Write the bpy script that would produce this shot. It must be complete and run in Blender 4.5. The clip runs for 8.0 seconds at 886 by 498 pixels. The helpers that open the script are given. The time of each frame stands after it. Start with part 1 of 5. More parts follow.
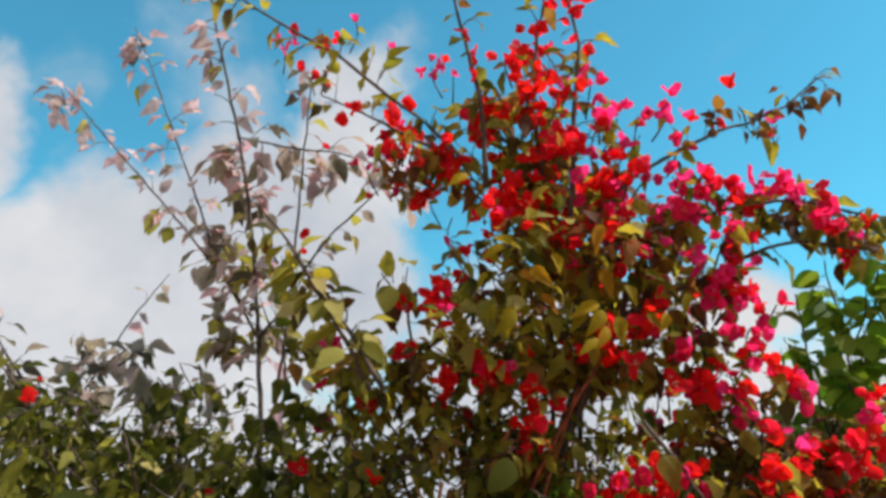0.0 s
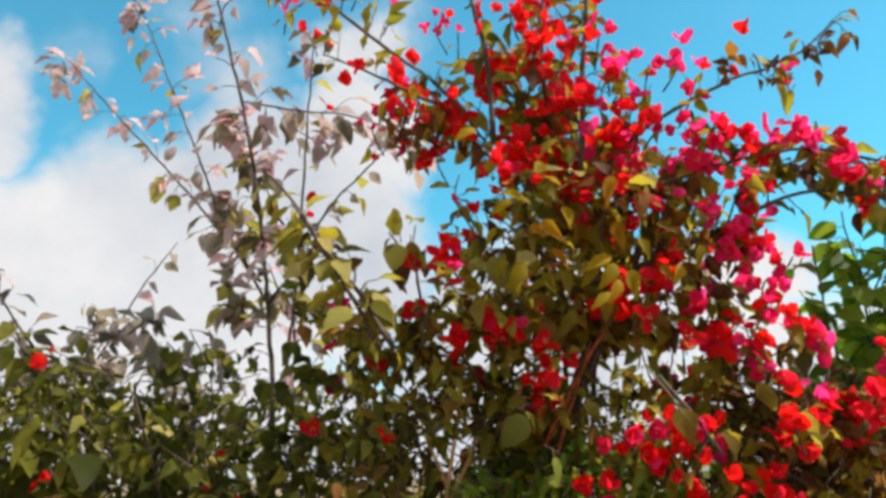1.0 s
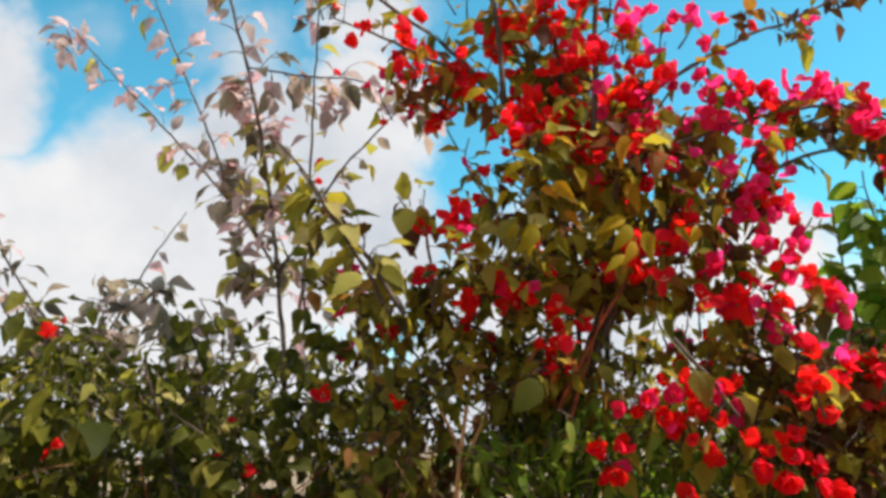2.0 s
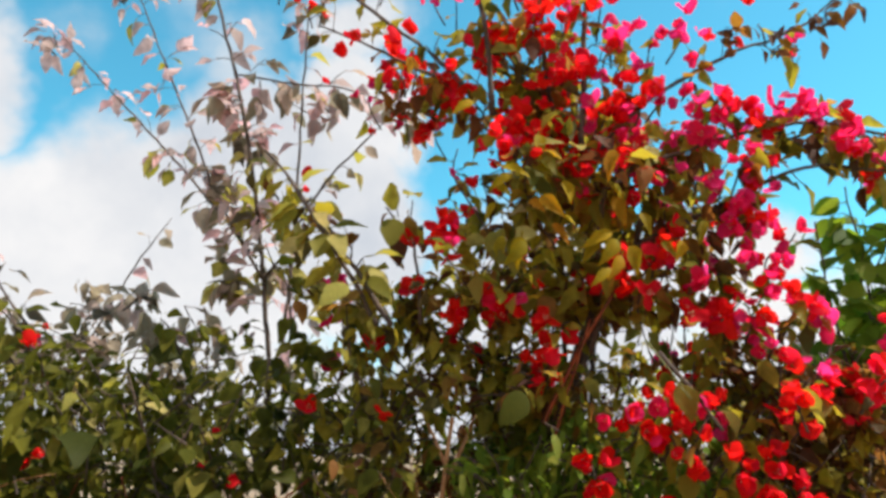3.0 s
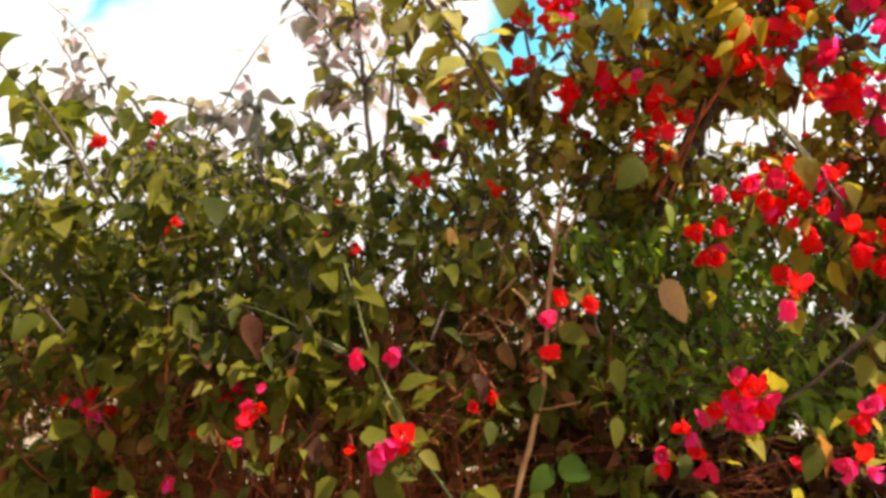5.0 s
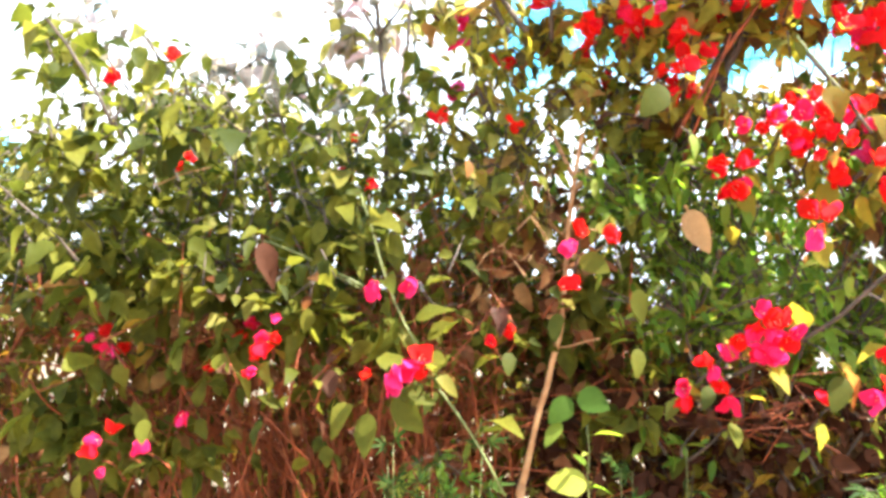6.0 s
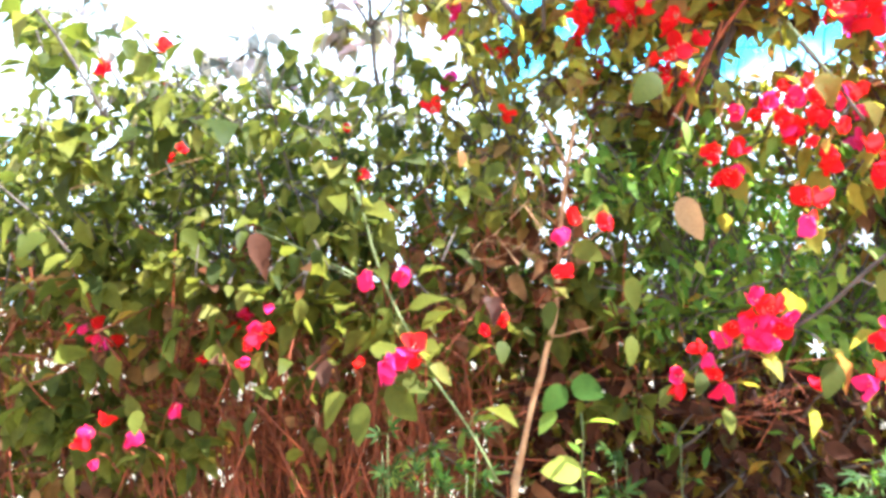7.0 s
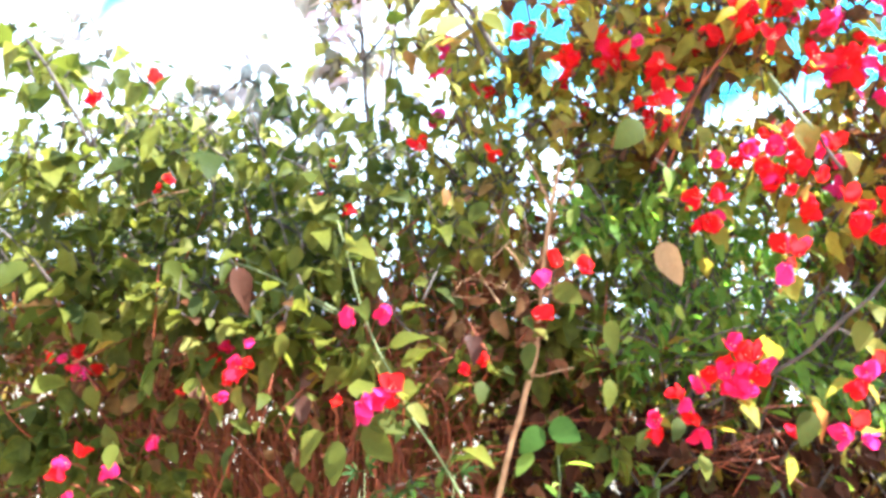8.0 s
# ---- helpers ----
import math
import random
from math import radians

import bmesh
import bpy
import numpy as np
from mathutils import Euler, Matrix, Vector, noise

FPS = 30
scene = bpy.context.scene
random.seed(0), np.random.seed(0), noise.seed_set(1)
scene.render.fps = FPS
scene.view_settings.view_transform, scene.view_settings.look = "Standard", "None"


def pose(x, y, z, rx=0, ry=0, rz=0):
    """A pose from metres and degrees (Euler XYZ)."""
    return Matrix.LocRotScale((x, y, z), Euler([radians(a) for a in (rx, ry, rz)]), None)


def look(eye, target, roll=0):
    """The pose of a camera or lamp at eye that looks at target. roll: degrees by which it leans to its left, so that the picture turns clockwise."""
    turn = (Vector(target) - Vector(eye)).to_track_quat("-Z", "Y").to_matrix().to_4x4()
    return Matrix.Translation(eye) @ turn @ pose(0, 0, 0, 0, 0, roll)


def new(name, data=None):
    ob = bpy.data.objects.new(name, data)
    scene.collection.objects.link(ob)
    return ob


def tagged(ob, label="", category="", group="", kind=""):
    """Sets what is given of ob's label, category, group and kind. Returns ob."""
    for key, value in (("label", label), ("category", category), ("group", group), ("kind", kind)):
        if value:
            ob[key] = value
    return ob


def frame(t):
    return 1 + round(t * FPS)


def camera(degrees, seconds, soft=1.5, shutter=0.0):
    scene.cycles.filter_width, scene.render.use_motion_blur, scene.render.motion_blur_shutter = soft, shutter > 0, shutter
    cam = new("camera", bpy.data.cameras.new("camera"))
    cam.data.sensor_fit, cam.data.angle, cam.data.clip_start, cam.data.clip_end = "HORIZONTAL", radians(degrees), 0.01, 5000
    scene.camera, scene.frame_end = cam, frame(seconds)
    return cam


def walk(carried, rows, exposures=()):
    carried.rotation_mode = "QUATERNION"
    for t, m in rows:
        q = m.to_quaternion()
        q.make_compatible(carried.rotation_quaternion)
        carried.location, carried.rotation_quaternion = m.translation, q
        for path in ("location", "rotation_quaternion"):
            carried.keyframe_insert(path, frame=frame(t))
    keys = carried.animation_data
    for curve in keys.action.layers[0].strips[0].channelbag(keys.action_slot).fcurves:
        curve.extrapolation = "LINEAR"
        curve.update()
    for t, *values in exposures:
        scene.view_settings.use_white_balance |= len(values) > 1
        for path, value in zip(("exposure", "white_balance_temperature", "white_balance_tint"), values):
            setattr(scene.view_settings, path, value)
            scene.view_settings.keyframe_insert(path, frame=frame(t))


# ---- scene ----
cam = camera(61.8, 8.0, soft=3.4)
PATH = [
    (0, (0.006, 0.063, 1.55), (-0.026, 1.95, 2.212), -0.4),
    (0.2, (0.0056, 0.0682, 1.5448), (0.039, 1.97, 2.163), -1.1),
    (0.5, (0.005, 0.076, 1.537), (-0.054, 1.99, 2.115), -0.5),
    (0.7, (0.0066, 0.0804, 1.5374), (-0.034, 1.993, 2.122), -0.9),
    (1, (0.009, 0.087, 1.538), (-0.054, 1.998, 2.124), -1.4),
    (1.2, (0.0106, 0.0954, 1.5336), (-0.045, 2.014, 2.096), -1.8),
    (1.5, (0.013, 0.108, 1.527), (-0.029, 2.039, 2.047), -2.0),
    (1.7, (0.012, 0.108, 1.529), (-0.094, 2.038, 2.039), -1.8),
    (2.8, (0.008, 0.106, 1.539), (-0.05, 2.035, 2.069), -1.4),
    (3, (0.007, 0.105, 1.54), (-0.05, 2.034, 2.068), -1.4),
    (3.2, (-0.0046, 0.0954, 1.5412), (-0.064, 2.007, 2.128), -2.6),
    (3.5, (-0.022, 0.081, 1.543), (-0.164, 1.956, 2.224), -0.9),
    (3.7, (-0.0252, 0.085, 1.5242), (-0.178, 1.995, 2.096), -1.1),
    (4, (-0.03, 0.091, 1.496), (-0.22, 2.03, 1.946), 1.5),
    (4.2, (-0.0312, 0.0926, 1.4812), (-0.227, 2.045, 1.867), 2.4),
    (4.5, (-0.033, 0.095, 1.459), (-0.202, 2.057, 1.804), 2.7),
    (4.7, (-0.041, 0.099, 1.4438), (-0.243, 2.064, 1.758), 2.1),
    (5, (-0.053, 0.105, 1.421), (-0.303, 2.082, 1.598), -0.1),
    (5.2, (-0.059, 0.109, 1.411), (-0.338, 2.086, 1.519), -0.3),
    (6.3, (-0.065, 0.128, 1.338), (-0.34, 2.101, 1.506), 0.5),
    (6.5, (-0.064, 0.127, 1.34), (-0.333, 2.101, 1.51), 0.1),
    (7, (-0.063, 0.128, 1.339), (-0.327, 2.105, 1.485), -0.0),
    (7.5, (-0.054, 0.123, 1.345), (-0.312, 2.101, 1.49), -0.1),
    (8, (-0.049, 0.123, 1.358), (-0.295, 2.097, 1.565), 1.3),
]
# the picture brightens as the view sinks from the sky into the hedge
EXPOSURES = [(0.0, 0.25, 6450, 10), (0.5, 0.39, 6550, 10), (1.5, 0.49, 6650, 10), (3.0, 0.57, 6650, 10), (3.5, 0.41, 6500, 10), (4.0, 0.42, 6700, 10), (4.5, 0.74, 7000, 10),
             (5.2, 1.40, 7500, 10), (6.3, 2.87, 5600, 4), (8.0, 2.88, 5100, 4)]
walk(cam, [(t, look(e, a, r)) for t, e, a, r in PATH], EXPOSURES)

world = bpy.data.worlds.new("sky")
scene.world = world
world.use_nodes = True
SUN_AZ, SUN_EL = 96.0, 54.0  # degrees from straight ahead (right is plus) and above the horizon


def build_sky(nt):
    n, link = nt.nodes, nt.links.new
    sky = n.new("ShaderNodeTexSky")
    sky.sky_type, sky.sun_disc = "NISHITA", False
    sky.sun_elevation, sky.sun_rotation = radians(SUN_EL), radians(SUN_AZ)
    sky.air_density, sky.dust_density, sky.ozone_density = 1.0, 0.3, 2.5
    tint = n.new("ShaderNodeMix")
    tint.data_type, tint.blend_type = "RGBA", "MULTIPLY"
    tint.inputs[0].default_value = 1.0
    link(sky.outputs[0], tint.inputs[6])
    tint.inputs[7].default_value = (0.063, 0.176, 0.157, 1)
    where = n.new("ShaderNodeTexCoord")

    def fbm(scale, detail, rough):
        t = n.new("ShaderNodeTexNoise")
        t.inputs["Scale"].default_value, t.inputs["Detail"].default_value = scale, detail
        t.inputs["Roughness"].default_value = rough
        link(where.outputs["Generated"], t.inputs["Vector"])
        return t

    def math_node(op, a, b):
        m = n.new("ShaderNodeMath")
        m.operation = op
        for i, v in enumerate((a, b)):
            if isinstance(v, (int, float)):
                m.inputs[i].default_value = v
            else:
                link(v, m.inputs[i])
        return m.outputs[0]

    warp = n.new("ShaderNodeVectorMath")
    warp.operation = "MULTIPLY_ADD"
    centred = n.new("ShaderNodeVectorMath")
    centred.operation = "SUBTRACT"
    link(fbm(3.2, 5, 0.62).outputs["Color"], centred.inputs[0])
    centred.inputs[1].default_value = (0.5, 0.5, 0.5)
    link(centred.outputs[0], warp.inputs[0])
    warp.inputs[1].default_value = (0.26, 0.26, 0.26)
    link(where.outputs["Generated"], warp.inputs[2])
    # cloud banks: direction, inner and outer radius, weight
    banks = (
        ((-0.421, 0.878, 0.226), 0.15, 0.27, 1.0),
        ((-0.228, 0.927, 0.290), 0.11, 0.23, 1.0),
        ((-0.139, 0.903, 0.407), 0.05, 0.14, 1.0),
        ((-0.119, 0.842, 0.525), 0.02, 0.12, 0.78),
        ((-0.513, 0.806, 0.280), 0.08, 0.17, 1.0),
        ((-0.295, 0.870, 0.385), 0.04, 0.15, 0.85),
        ((-0.545, 0.720, 0.430), 0.05, 0.13, 0.95),
        ((-0.328, 0.773, 0.543), 0.0, 0.15, 0.50),
        ((-0.276, 0.825, 0.493), 0.0, 0.13, 0.50),
        ((-0.448, 0.745, 0.494), 0.0, 0.12, 0.40),
        ((0.068, 0.990, 0.126), 0.14, 0.24, 0.95),
        ((0.279, 0.953, 0.119), 0.14, 0.22, 0.95),
        ((0.403, 0.889, 0.219), 0.03, 0.11, 0.9),
        # two unseen banks, beside and behind, added to brighten the plants' shaded side
        ((-0.95, -0.1, 0.35), 0.35, 0.8, 0.9),
        ((0.1, -0.85, 0.45), 0.6, 1.0, 0.9),
    )
    mask = 0.0
    for centre, inner, outer, weight in banks:
        d = n.new("ShaderNodeVectorMath")
        d.operation = "DISTANCE"
        link(warp.outputs[0], d.inputs[0])
        d.inputs[1].default_value = centre
        r = n.new("ShaderNodeMapRange")
        r.interpolation_type = "SMOOTHSTEP"
        link(d.outputs["Value"], r.inputs["Value"])
        r.inputs["From Min"].default_value, r.inputs["From Max"].default_value = inner, outer
        r.inputs["To Min"].default_value, r.inputs["To Max"].default_value = weight, 0.0
        mask = math_node("MAXIMUM", r.outputs[0], mask)
    # bright haze low over the horizon
    split = n.new("ShaderNodeSeparateXYZ")
    link(warp.outputs[0], split.inputs[0])
    low = n.new("ShaderNodeMapRange")
    low.interpolation_type = "SMOOTHSTEP"
    link(split.outputs["Z"], low.inputs["Value"])
    low.inputs["From Min"].default_value, low.inputs["From Max"].default_value = 0.08, 0.26
    low.inputs["To Min"].default_value, low.inputs["To Max"].default_value = 0.95, 0.0
    mask = math_node("MAXIMUM", low.outputs[0], mask)
    # torn edges
    torn = math_node("MULTIPLY", math_node("SUBTRACT", fbm(6.0, 8, 0.58).outputs["Fac"], 0.5), 1.1)
    edge = n.new("ShaderNodeMapRange")
    edge.interpolation_type = "SMOOTHSTEP"
    link(math_node("ADD", mask, torn), edge.inputs["Value"])
    edge.inputs["From Min"].default_value, edge.inputs["From Max"].default_value = 0.10, 0.88
    mask = edge.outputs[0]
    shade = n.new("ShaderNodeMix")
    shade.data_type = "RGBA"
    tone = n.new("ShaderNodeMapRange")
    link(fbm(3.4, 6, 0.55).outputs["Fac"], tone.inputs["Value"])
    tone.inputs["From Min"].default_value, tone.inputs["From Max"].default_value = 0.36, 0.62
    link(tone.outputs[0], shade.inputs[0])
    shade.inputs[6].default_value = (0.43, 0.465, 0.52, 1)
    shade.inputs[7].default_value = (0.63, 0.635, 0.65, 1)
    both = n.new("ShaderNodeMix")
    both.data_type = "RGBA"
    link(mask, both.inputs[0])
    link(tint.outputs[2], both.inputs[6])
    link(shade.outputs[2], both.inputs[7])
    link(both.outputs[2], n["Background"].inputs[0])
    n["Background"].inputs[1].default_value = 1.0


build_sky(world.node_tree)
sun = new("sun", bpy.data.lights.new("sun", "SUN"))
sun.data.energy, sun.data.angle, sun.data.color = 5.0, radians(0.6), (1.0, 0.93, 0.82)
_a, _e = radians(SUN_AZ), radians(SUN_EL)
sun.matrix_world = look((math.sin(_a) * math.cos(_e) * 9, math.cos(_a) * math.cos(_e) * 9, math.sin(_e) * 9), (0, 0, 0))

# ---- materials ----
def material(name):
    m = bpy.data.materials.new(name)
    m.use_nodes = True
    return m, m.node_tree.nodes, m.node_tree.links.new


def random_each(n, link):
    """A number of its own for each loose piece, be it an object or an island of a joined mesh."""
    ob, geo, add = n.new("ShaderNodeObjectInfo"), n.new("ShaderNodeNewGeometry"), n.new("ShaderNodeMath")
    link(ob.outputs["Random"], add.inputs[0])
    link(geo.outputs["Random Per Island"], add.inputs[1])
    fract = n.new("ShaderNodeMath")
    fract.operation = "FRACT"
    link(add.outputs[0], fract.inputs[0])
    return fract.outputs[0]


def noise_of(n, link, scale, detail=4):
    where, t = n.new("ShaderNodeTexCoord"), n.new("ShaderNodeTexNoise")
    link(where.outputs["Object"], t.inputs["Vector"])
    t.inputs["Scale"].default_value, t.inputs["Detail"].default_value = scale, detail
    return t.outputs["Fac"]


def ramp_of(n, link, fac, stops):
    r = n.new("ShaderNodeValToRGB")
    link(fac, r.inputs[0])
    el = r.color_ramp.elements
    while len(el) < len(stops):
        el.new(0.5)
    for e, (p, c) in zip(el, stops):
        e.position, e.color = p, (*c, 1)
    return r.outputs[0]


def thin(name, stops, through_tint, share, rough=0.52, mottle=55.0, depth=0.35, bump=0.15):
    """A leaf or bract: glossy skin over a blade that lets light through."""
    m, n, link = material(name)
    skin = n["Principled BSDF"]
    colour = ramp_of(n, link, random_each(n, link), stops)
    spots = n.new("ShaderNodeMix")
    spots.data_type, spots.blend_type = "RGBA", "MULTIPLY"
    spots.inputs[0].default_value = 1.0
    tone = n.new("ShaderNodeMapRange")
    link(noise_of(n, link, mottle), tone.inputs[0])
    tone.inputs["From Min"].default_value, tone.inputs["From Max"].default_value = 0.3, 0.7
    tone.inputs["To Min"].default_value, tone.inputs["To Max"].default_value = 1 - depth, 1 + depth
    link(colour, spots.inputs[6])
    link(tone.outputs[0], spots.inputs[7])
    link(spots.outputs[2], skin.inputs["Base Color"])
    skin.inputs["Roughness"].default_value = rough
    skin.inputs["Specular IOR Level"].default_value = 0.08
    b = n.new("ShaderNodeBump")
    b.inputs["Strength"].default_value, b.inputs["Distance"].default_value = bump, 0.002
    link(noise_of(n, link, 160.0, 2), b.inputs["Height"])
    link(b.outputs[0], skin.inputs["Normal"])
    glow = n.new("ShaderNodeMix")
    glow.data_type, glow.blend_type = "RGBA", "MULTIPLY"
    glow.inputs[0].default_value = 1.0
    link(spots.outputs[2], glow.inputs[6])
    glow.inputs[7].default_value = (*through_tint, 1)
    tr, mix = n.new("ShaderNodeBsdfTranslucent"), n.new("ShaderNodeMixShader")
    link(glow.outputs[2], tr.inputs["Color"])
    mix.inputs[0].default_value = share
    link(skin.outputs[0], mix.inputs[1])
    link(tr.outputs[0], mix.inputs[2])
    link(mix.outputs[0], n["Material Output"].inputs["Surface"])
    return m


def woody(name, dark, light, scale=60.0, rough=0.8):
    m, n, link = material(name)
    skin = n["Principled BSDF"]
    link(ramp_of(n, link, noise_of(n, link, scale, 6), ((0.3, dark), (0.7, light))), skin.inputs["Base Color"])
    skin.inputs["Roughness"].default_value = rough
    b = n.new("ShaderNodeBump")
    b.inputs["Strength"].default_value, b.inputs["Distance"].default_value = 0.6, 0.002
    link(noise_of(n, link, scale * 4, 4), b.inputs["Height"])
    link(b.outputs[0], skin.inputs["Normal"])
    return m


leaf_olive = thin("olive_leaf", ((0.0, (0.085, 0.050, 0.030)), (0.12, (0.085, 0.092, 0.020)), (0.3, (0.23, 0.19, 0.025)), (0.6, (0.32, 0.25, 0.033)), (0.82, (0.28, 0.24, 0.045)), (1.0, (0.28, 0.11, 0.045))), (1.65, 1.6, 0.95), 0.54)
leaf_green = thin("green_leaf", ((0.0, (0.044, 0.052, 0.011)), (0.5, (0.102, 0.102, 0.014)), (0.85, (0.165, 0.152, 0.022)), (1.0, (0.20, 0.17, 0.038))), (1.5, 1.5, 1.0), 0.52)
# pale and pinkish leaf colours that carry the veil of glare upper left
leaf_pale = thin("pale_leaf", ((0.0, (0.10, 0.085, 0.065)), (0.3, (0.24, 0.21, 0.15)), (0.65, (0.36, 0.30, 0.23)),
                               (1.0, (0.48, 0.36, 0.33))), (1.35, 1.25, 1.05), 0.45)
leaf_hazed = thin("hazed_leaf", ((0.0, (0.42, 0.33, 0.31)), (0.5, (0.66, 0.50, 0.49)), (1.0, (0.74, 0.44, 0.47))), (1.15, 1.1, 1.1), 0.5)
leaf_bright = thin("bright_leaf", ((0.0, (0.065, 0.115, 0.018)), (0.45, (0.13, 0.19, 0.026)), (0.8, (0.19, 0.235, 0.04)), (1.0, (0.27, 0.28, 0.06))), (1.9, 2.0, 0.8), 0.55)
leaf_gold = thin("gold_leaf", ((0.0, (0.16, 0.14, 0.010)), (0.35, (0.30, 0.23, 0.012)), (0.7, (0.44, 0.32, 0.014)), (1.0, (0.42, 0.18, 0.016))), (1.5, 1.35, 0.6), 0.52)
# olive leaf with sunlight and haze put into its colour
leaf_sunlit = thin("sunlit_leaf", ((0.0, (0.22, 0.20, 0.04)), (0.5, (0.36, 0.32, 0.08)), (1.0, (0.50, 0.40, 0.17))), (1.45, 1.4, 0.8), 0.5)
leaf_tan = thin("tan_leaf", ((0.0, (0.29, 0.15, 0.065)), (1.0, (0.36, 0.20, 0.09))), (1.1, 1.0, 0.8), 0.3, 0.7)
leaf_lime = thin("lime_leaf", ((0.0, (0.26, 0.27, 0.04)), (1.0, (0.32, 0.31, 0.05))), (1.4, 1.4, 0.7), 0.45)
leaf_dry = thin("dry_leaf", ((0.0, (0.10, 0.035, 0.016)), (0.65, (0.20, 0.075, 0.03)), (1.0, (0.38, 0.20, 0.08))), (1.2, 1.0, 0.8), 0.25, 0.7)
# for one hanging dead leaf, and for leaves that paint shade at the foot
leaf_dark = thin("dark_dead_and_shade_leaf", ((0.0, (0.035, 0.012, 0.007)), (1.0, (0.06, 0.020, 0.009))), (1.0, 1.0, 1.0), 0.1, 0.7)
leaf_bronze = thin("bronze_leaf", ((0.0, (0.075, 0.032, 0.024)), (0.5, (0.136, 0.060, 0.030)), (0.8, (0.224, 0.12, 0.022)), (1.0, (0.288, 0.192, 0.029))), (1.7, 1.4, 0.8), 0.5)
bract_red = thin("red_bract", ((0.0, (0.80, 0.020, 0.010)), (0.5, (0.82, 0.016, 0.018)), (1.0, (0.84, 0.018, 0.055))), (1.15, 1.05, 1.0), 0.6, 0.6, 40.0, 0.25, 0.3)
# lit copy of the red bract: sun on the flowers put into the colour
bract_pink = thin("sunlit_pink_bract", ((0.0, (0.85, 0.018, 0.075)), (0.5, (0.87, 0.026, 0.15)), (1.0, (0.88, 0.05, 0.26))), (1.12, 1.1, 1.15), 0.6, 0.55, 40.0, 0.25, 0.3)
tube_cream = thin("flower_tube", ((0.0, (0.62, 0.52, 0.36)), (1.0, (0.75, 0.70, 0.55))), (1.0, 1.0, 0.9), 0.3)
petal_white = thin("white_petal", ((0.0, (0.78, 0.78, 0.74)), (1.0, (0.82, 0.82, 0.80))), (1.0, 1.0, 1.0), 0.3)
bark = woody("bark", (0.035, 0.023, 0.018), (0.12, 0.078, 0.056))
dry = woody("dry_wood", (0.30, 0.125, 0.05), (0.52, 0.28, 0.13), 45.0)
twig_brown = woody("red_brown_twig", (0.075, 0.013, 0.002), (0.31, 0.058, 0.008))
green_stem = woody("green_stem", (0.10, 0.11, 0.025), (0.18, 0.18, 0.05), 50.0, 0.55)


def soil():
    m, n, link = material("dry_earth")
    skin = n["Principled BSDF"]
    link(ramp_of(n, link, noise_of(n, link, 14.0, 8), ((0.25, (0.15, 0.10, 0.06)), (0.55, (0.26, 0.18, 0.11)), (0.8, (0.38, 0.28, 0.18)))), skin.inputs["Base Color"])
    skin.inputs["Roughness"].default_value = 0.95
    b = n.new("ShaderNodeBump")
    b.inputs["Strength"].default_value, b.inputs["Distance"].default_value = 0.8, 0.01
    link(noise_of(n, link, 90.0, 3), b.inputs["Height"])
    link(b.outputs[0], skin.inputs["Normal"])
    return m


# ---- shapes ----
rng = random.Random(7)


def blade(width, fold, curl, twist=0.0, stations=(0.0, 0.05, 0.16, 0.32, 0.52, 0.72, 0.89, 1.0), heart=0.0, petiole=0.22, blunt=0.9, ruffle=0.0, base=0.55):
    """A pointed leaf one long, along y, folded on its midrib: vertices and faces."""
    v, f = [], []
    for s in stations:
        w = width * 0.96 * s ** base * (1 - s) ** blunt
        y = petiole + (1 - petiole) * (s - heart * (1 - s) ** 6)
        z = -curl * s * s
        a = twist * s
        if s in (0.0, 1.0):
            v.append((0, y, z))
        else:
            for k in (-1, 0, 1):
                x, h = k * w * (1 + 0.5 * ruffle * math.sin(11 * s + 2 * k)), fold * w * abs(k) + ruffle * w * math.sin(9 * s + 2.6 * k)
                v.append((x * math.cos(a) - h * math.sin(a), y, z + x * math.sin(a) + h * math.cos(a)))
    last = len(v) - 1
    f += [(0, 2, 1), (0, 3, 2)]
    for i in range(len(stations) - 3):
        a = 1 + 3 * i
        f += [(a, a + 1, a + 4, a + 3), (a + 1, a + 2, a + 5, a + 4)]
    a = last - 3
    f += [(a, a + 1, last), (a + 1, a + 2, last)]
    if petiole > 0:
        b = len(v)
        for y, r in ((0.0, 0.022), (petiole + 0.02, 0.014)):
            for k in range(3):
                t = k * math.tau / 3
                v.append((r * math.cos(t), y, r * math.sin(t) - 0.006))
        f += [(b + k, b + (k + 1) % 3, b + 3 + (k + 1) % 3, b + 3 + k) for k in range(3)]
    return v, f


def bract_shape(width, cup, seed):
    """One papery bract, one long along y: broad, pointed, with a crumpled margin."""
    r = random.Random(seed)
    rows, cols = (0.10, 0.30, 0.55, 0.78, 0.93), (-1.0, -0.5, 0.0, 0.5, 1.0)
    p1, p2 = r.uniform(0, 6.28), r.uniform(0, 6.28)
    v, f = [(0, 0, 0)], []
    for s in rows:
        w = width * 0.80 * s ** 0.5 * (1 - s) ** 0.48
        for k in cols:
            x = k * w * (1 + 0.10 * math.sin(9 * s + p1 + 2 * k) + r.uniform(-0.06, 0.06))
            y = s - 0.16 * abs(k) * (1 - s) ** 3 + 0.05 * abs(k) * math.sin(7 * s + p2)
            z = cup * s * s + 0.32 * w * k * k + 0.17 * w * abs(k) * math.sin(10 * s + p2 + 3 * k) + r.uniform(-0.012, 0.012)
            v.append((x, y, z))
    v.append((0, 1.0, cup * 1.05))
    n, last = len(cols), len(v) - 1
    f += [(0, 2 + i, 1 + i) for i in range(n - 1)]
    for j in range(len(rows) - 1):
        a = 1 + j * n
        f += [(a + i, a + i + 1, a + n + i + 1, a + n + i) for i in range(n - 1)]
    a = last - n
    f += [(a + i, a + i + 1, last) for i in range(n - 1)]
    return v, f


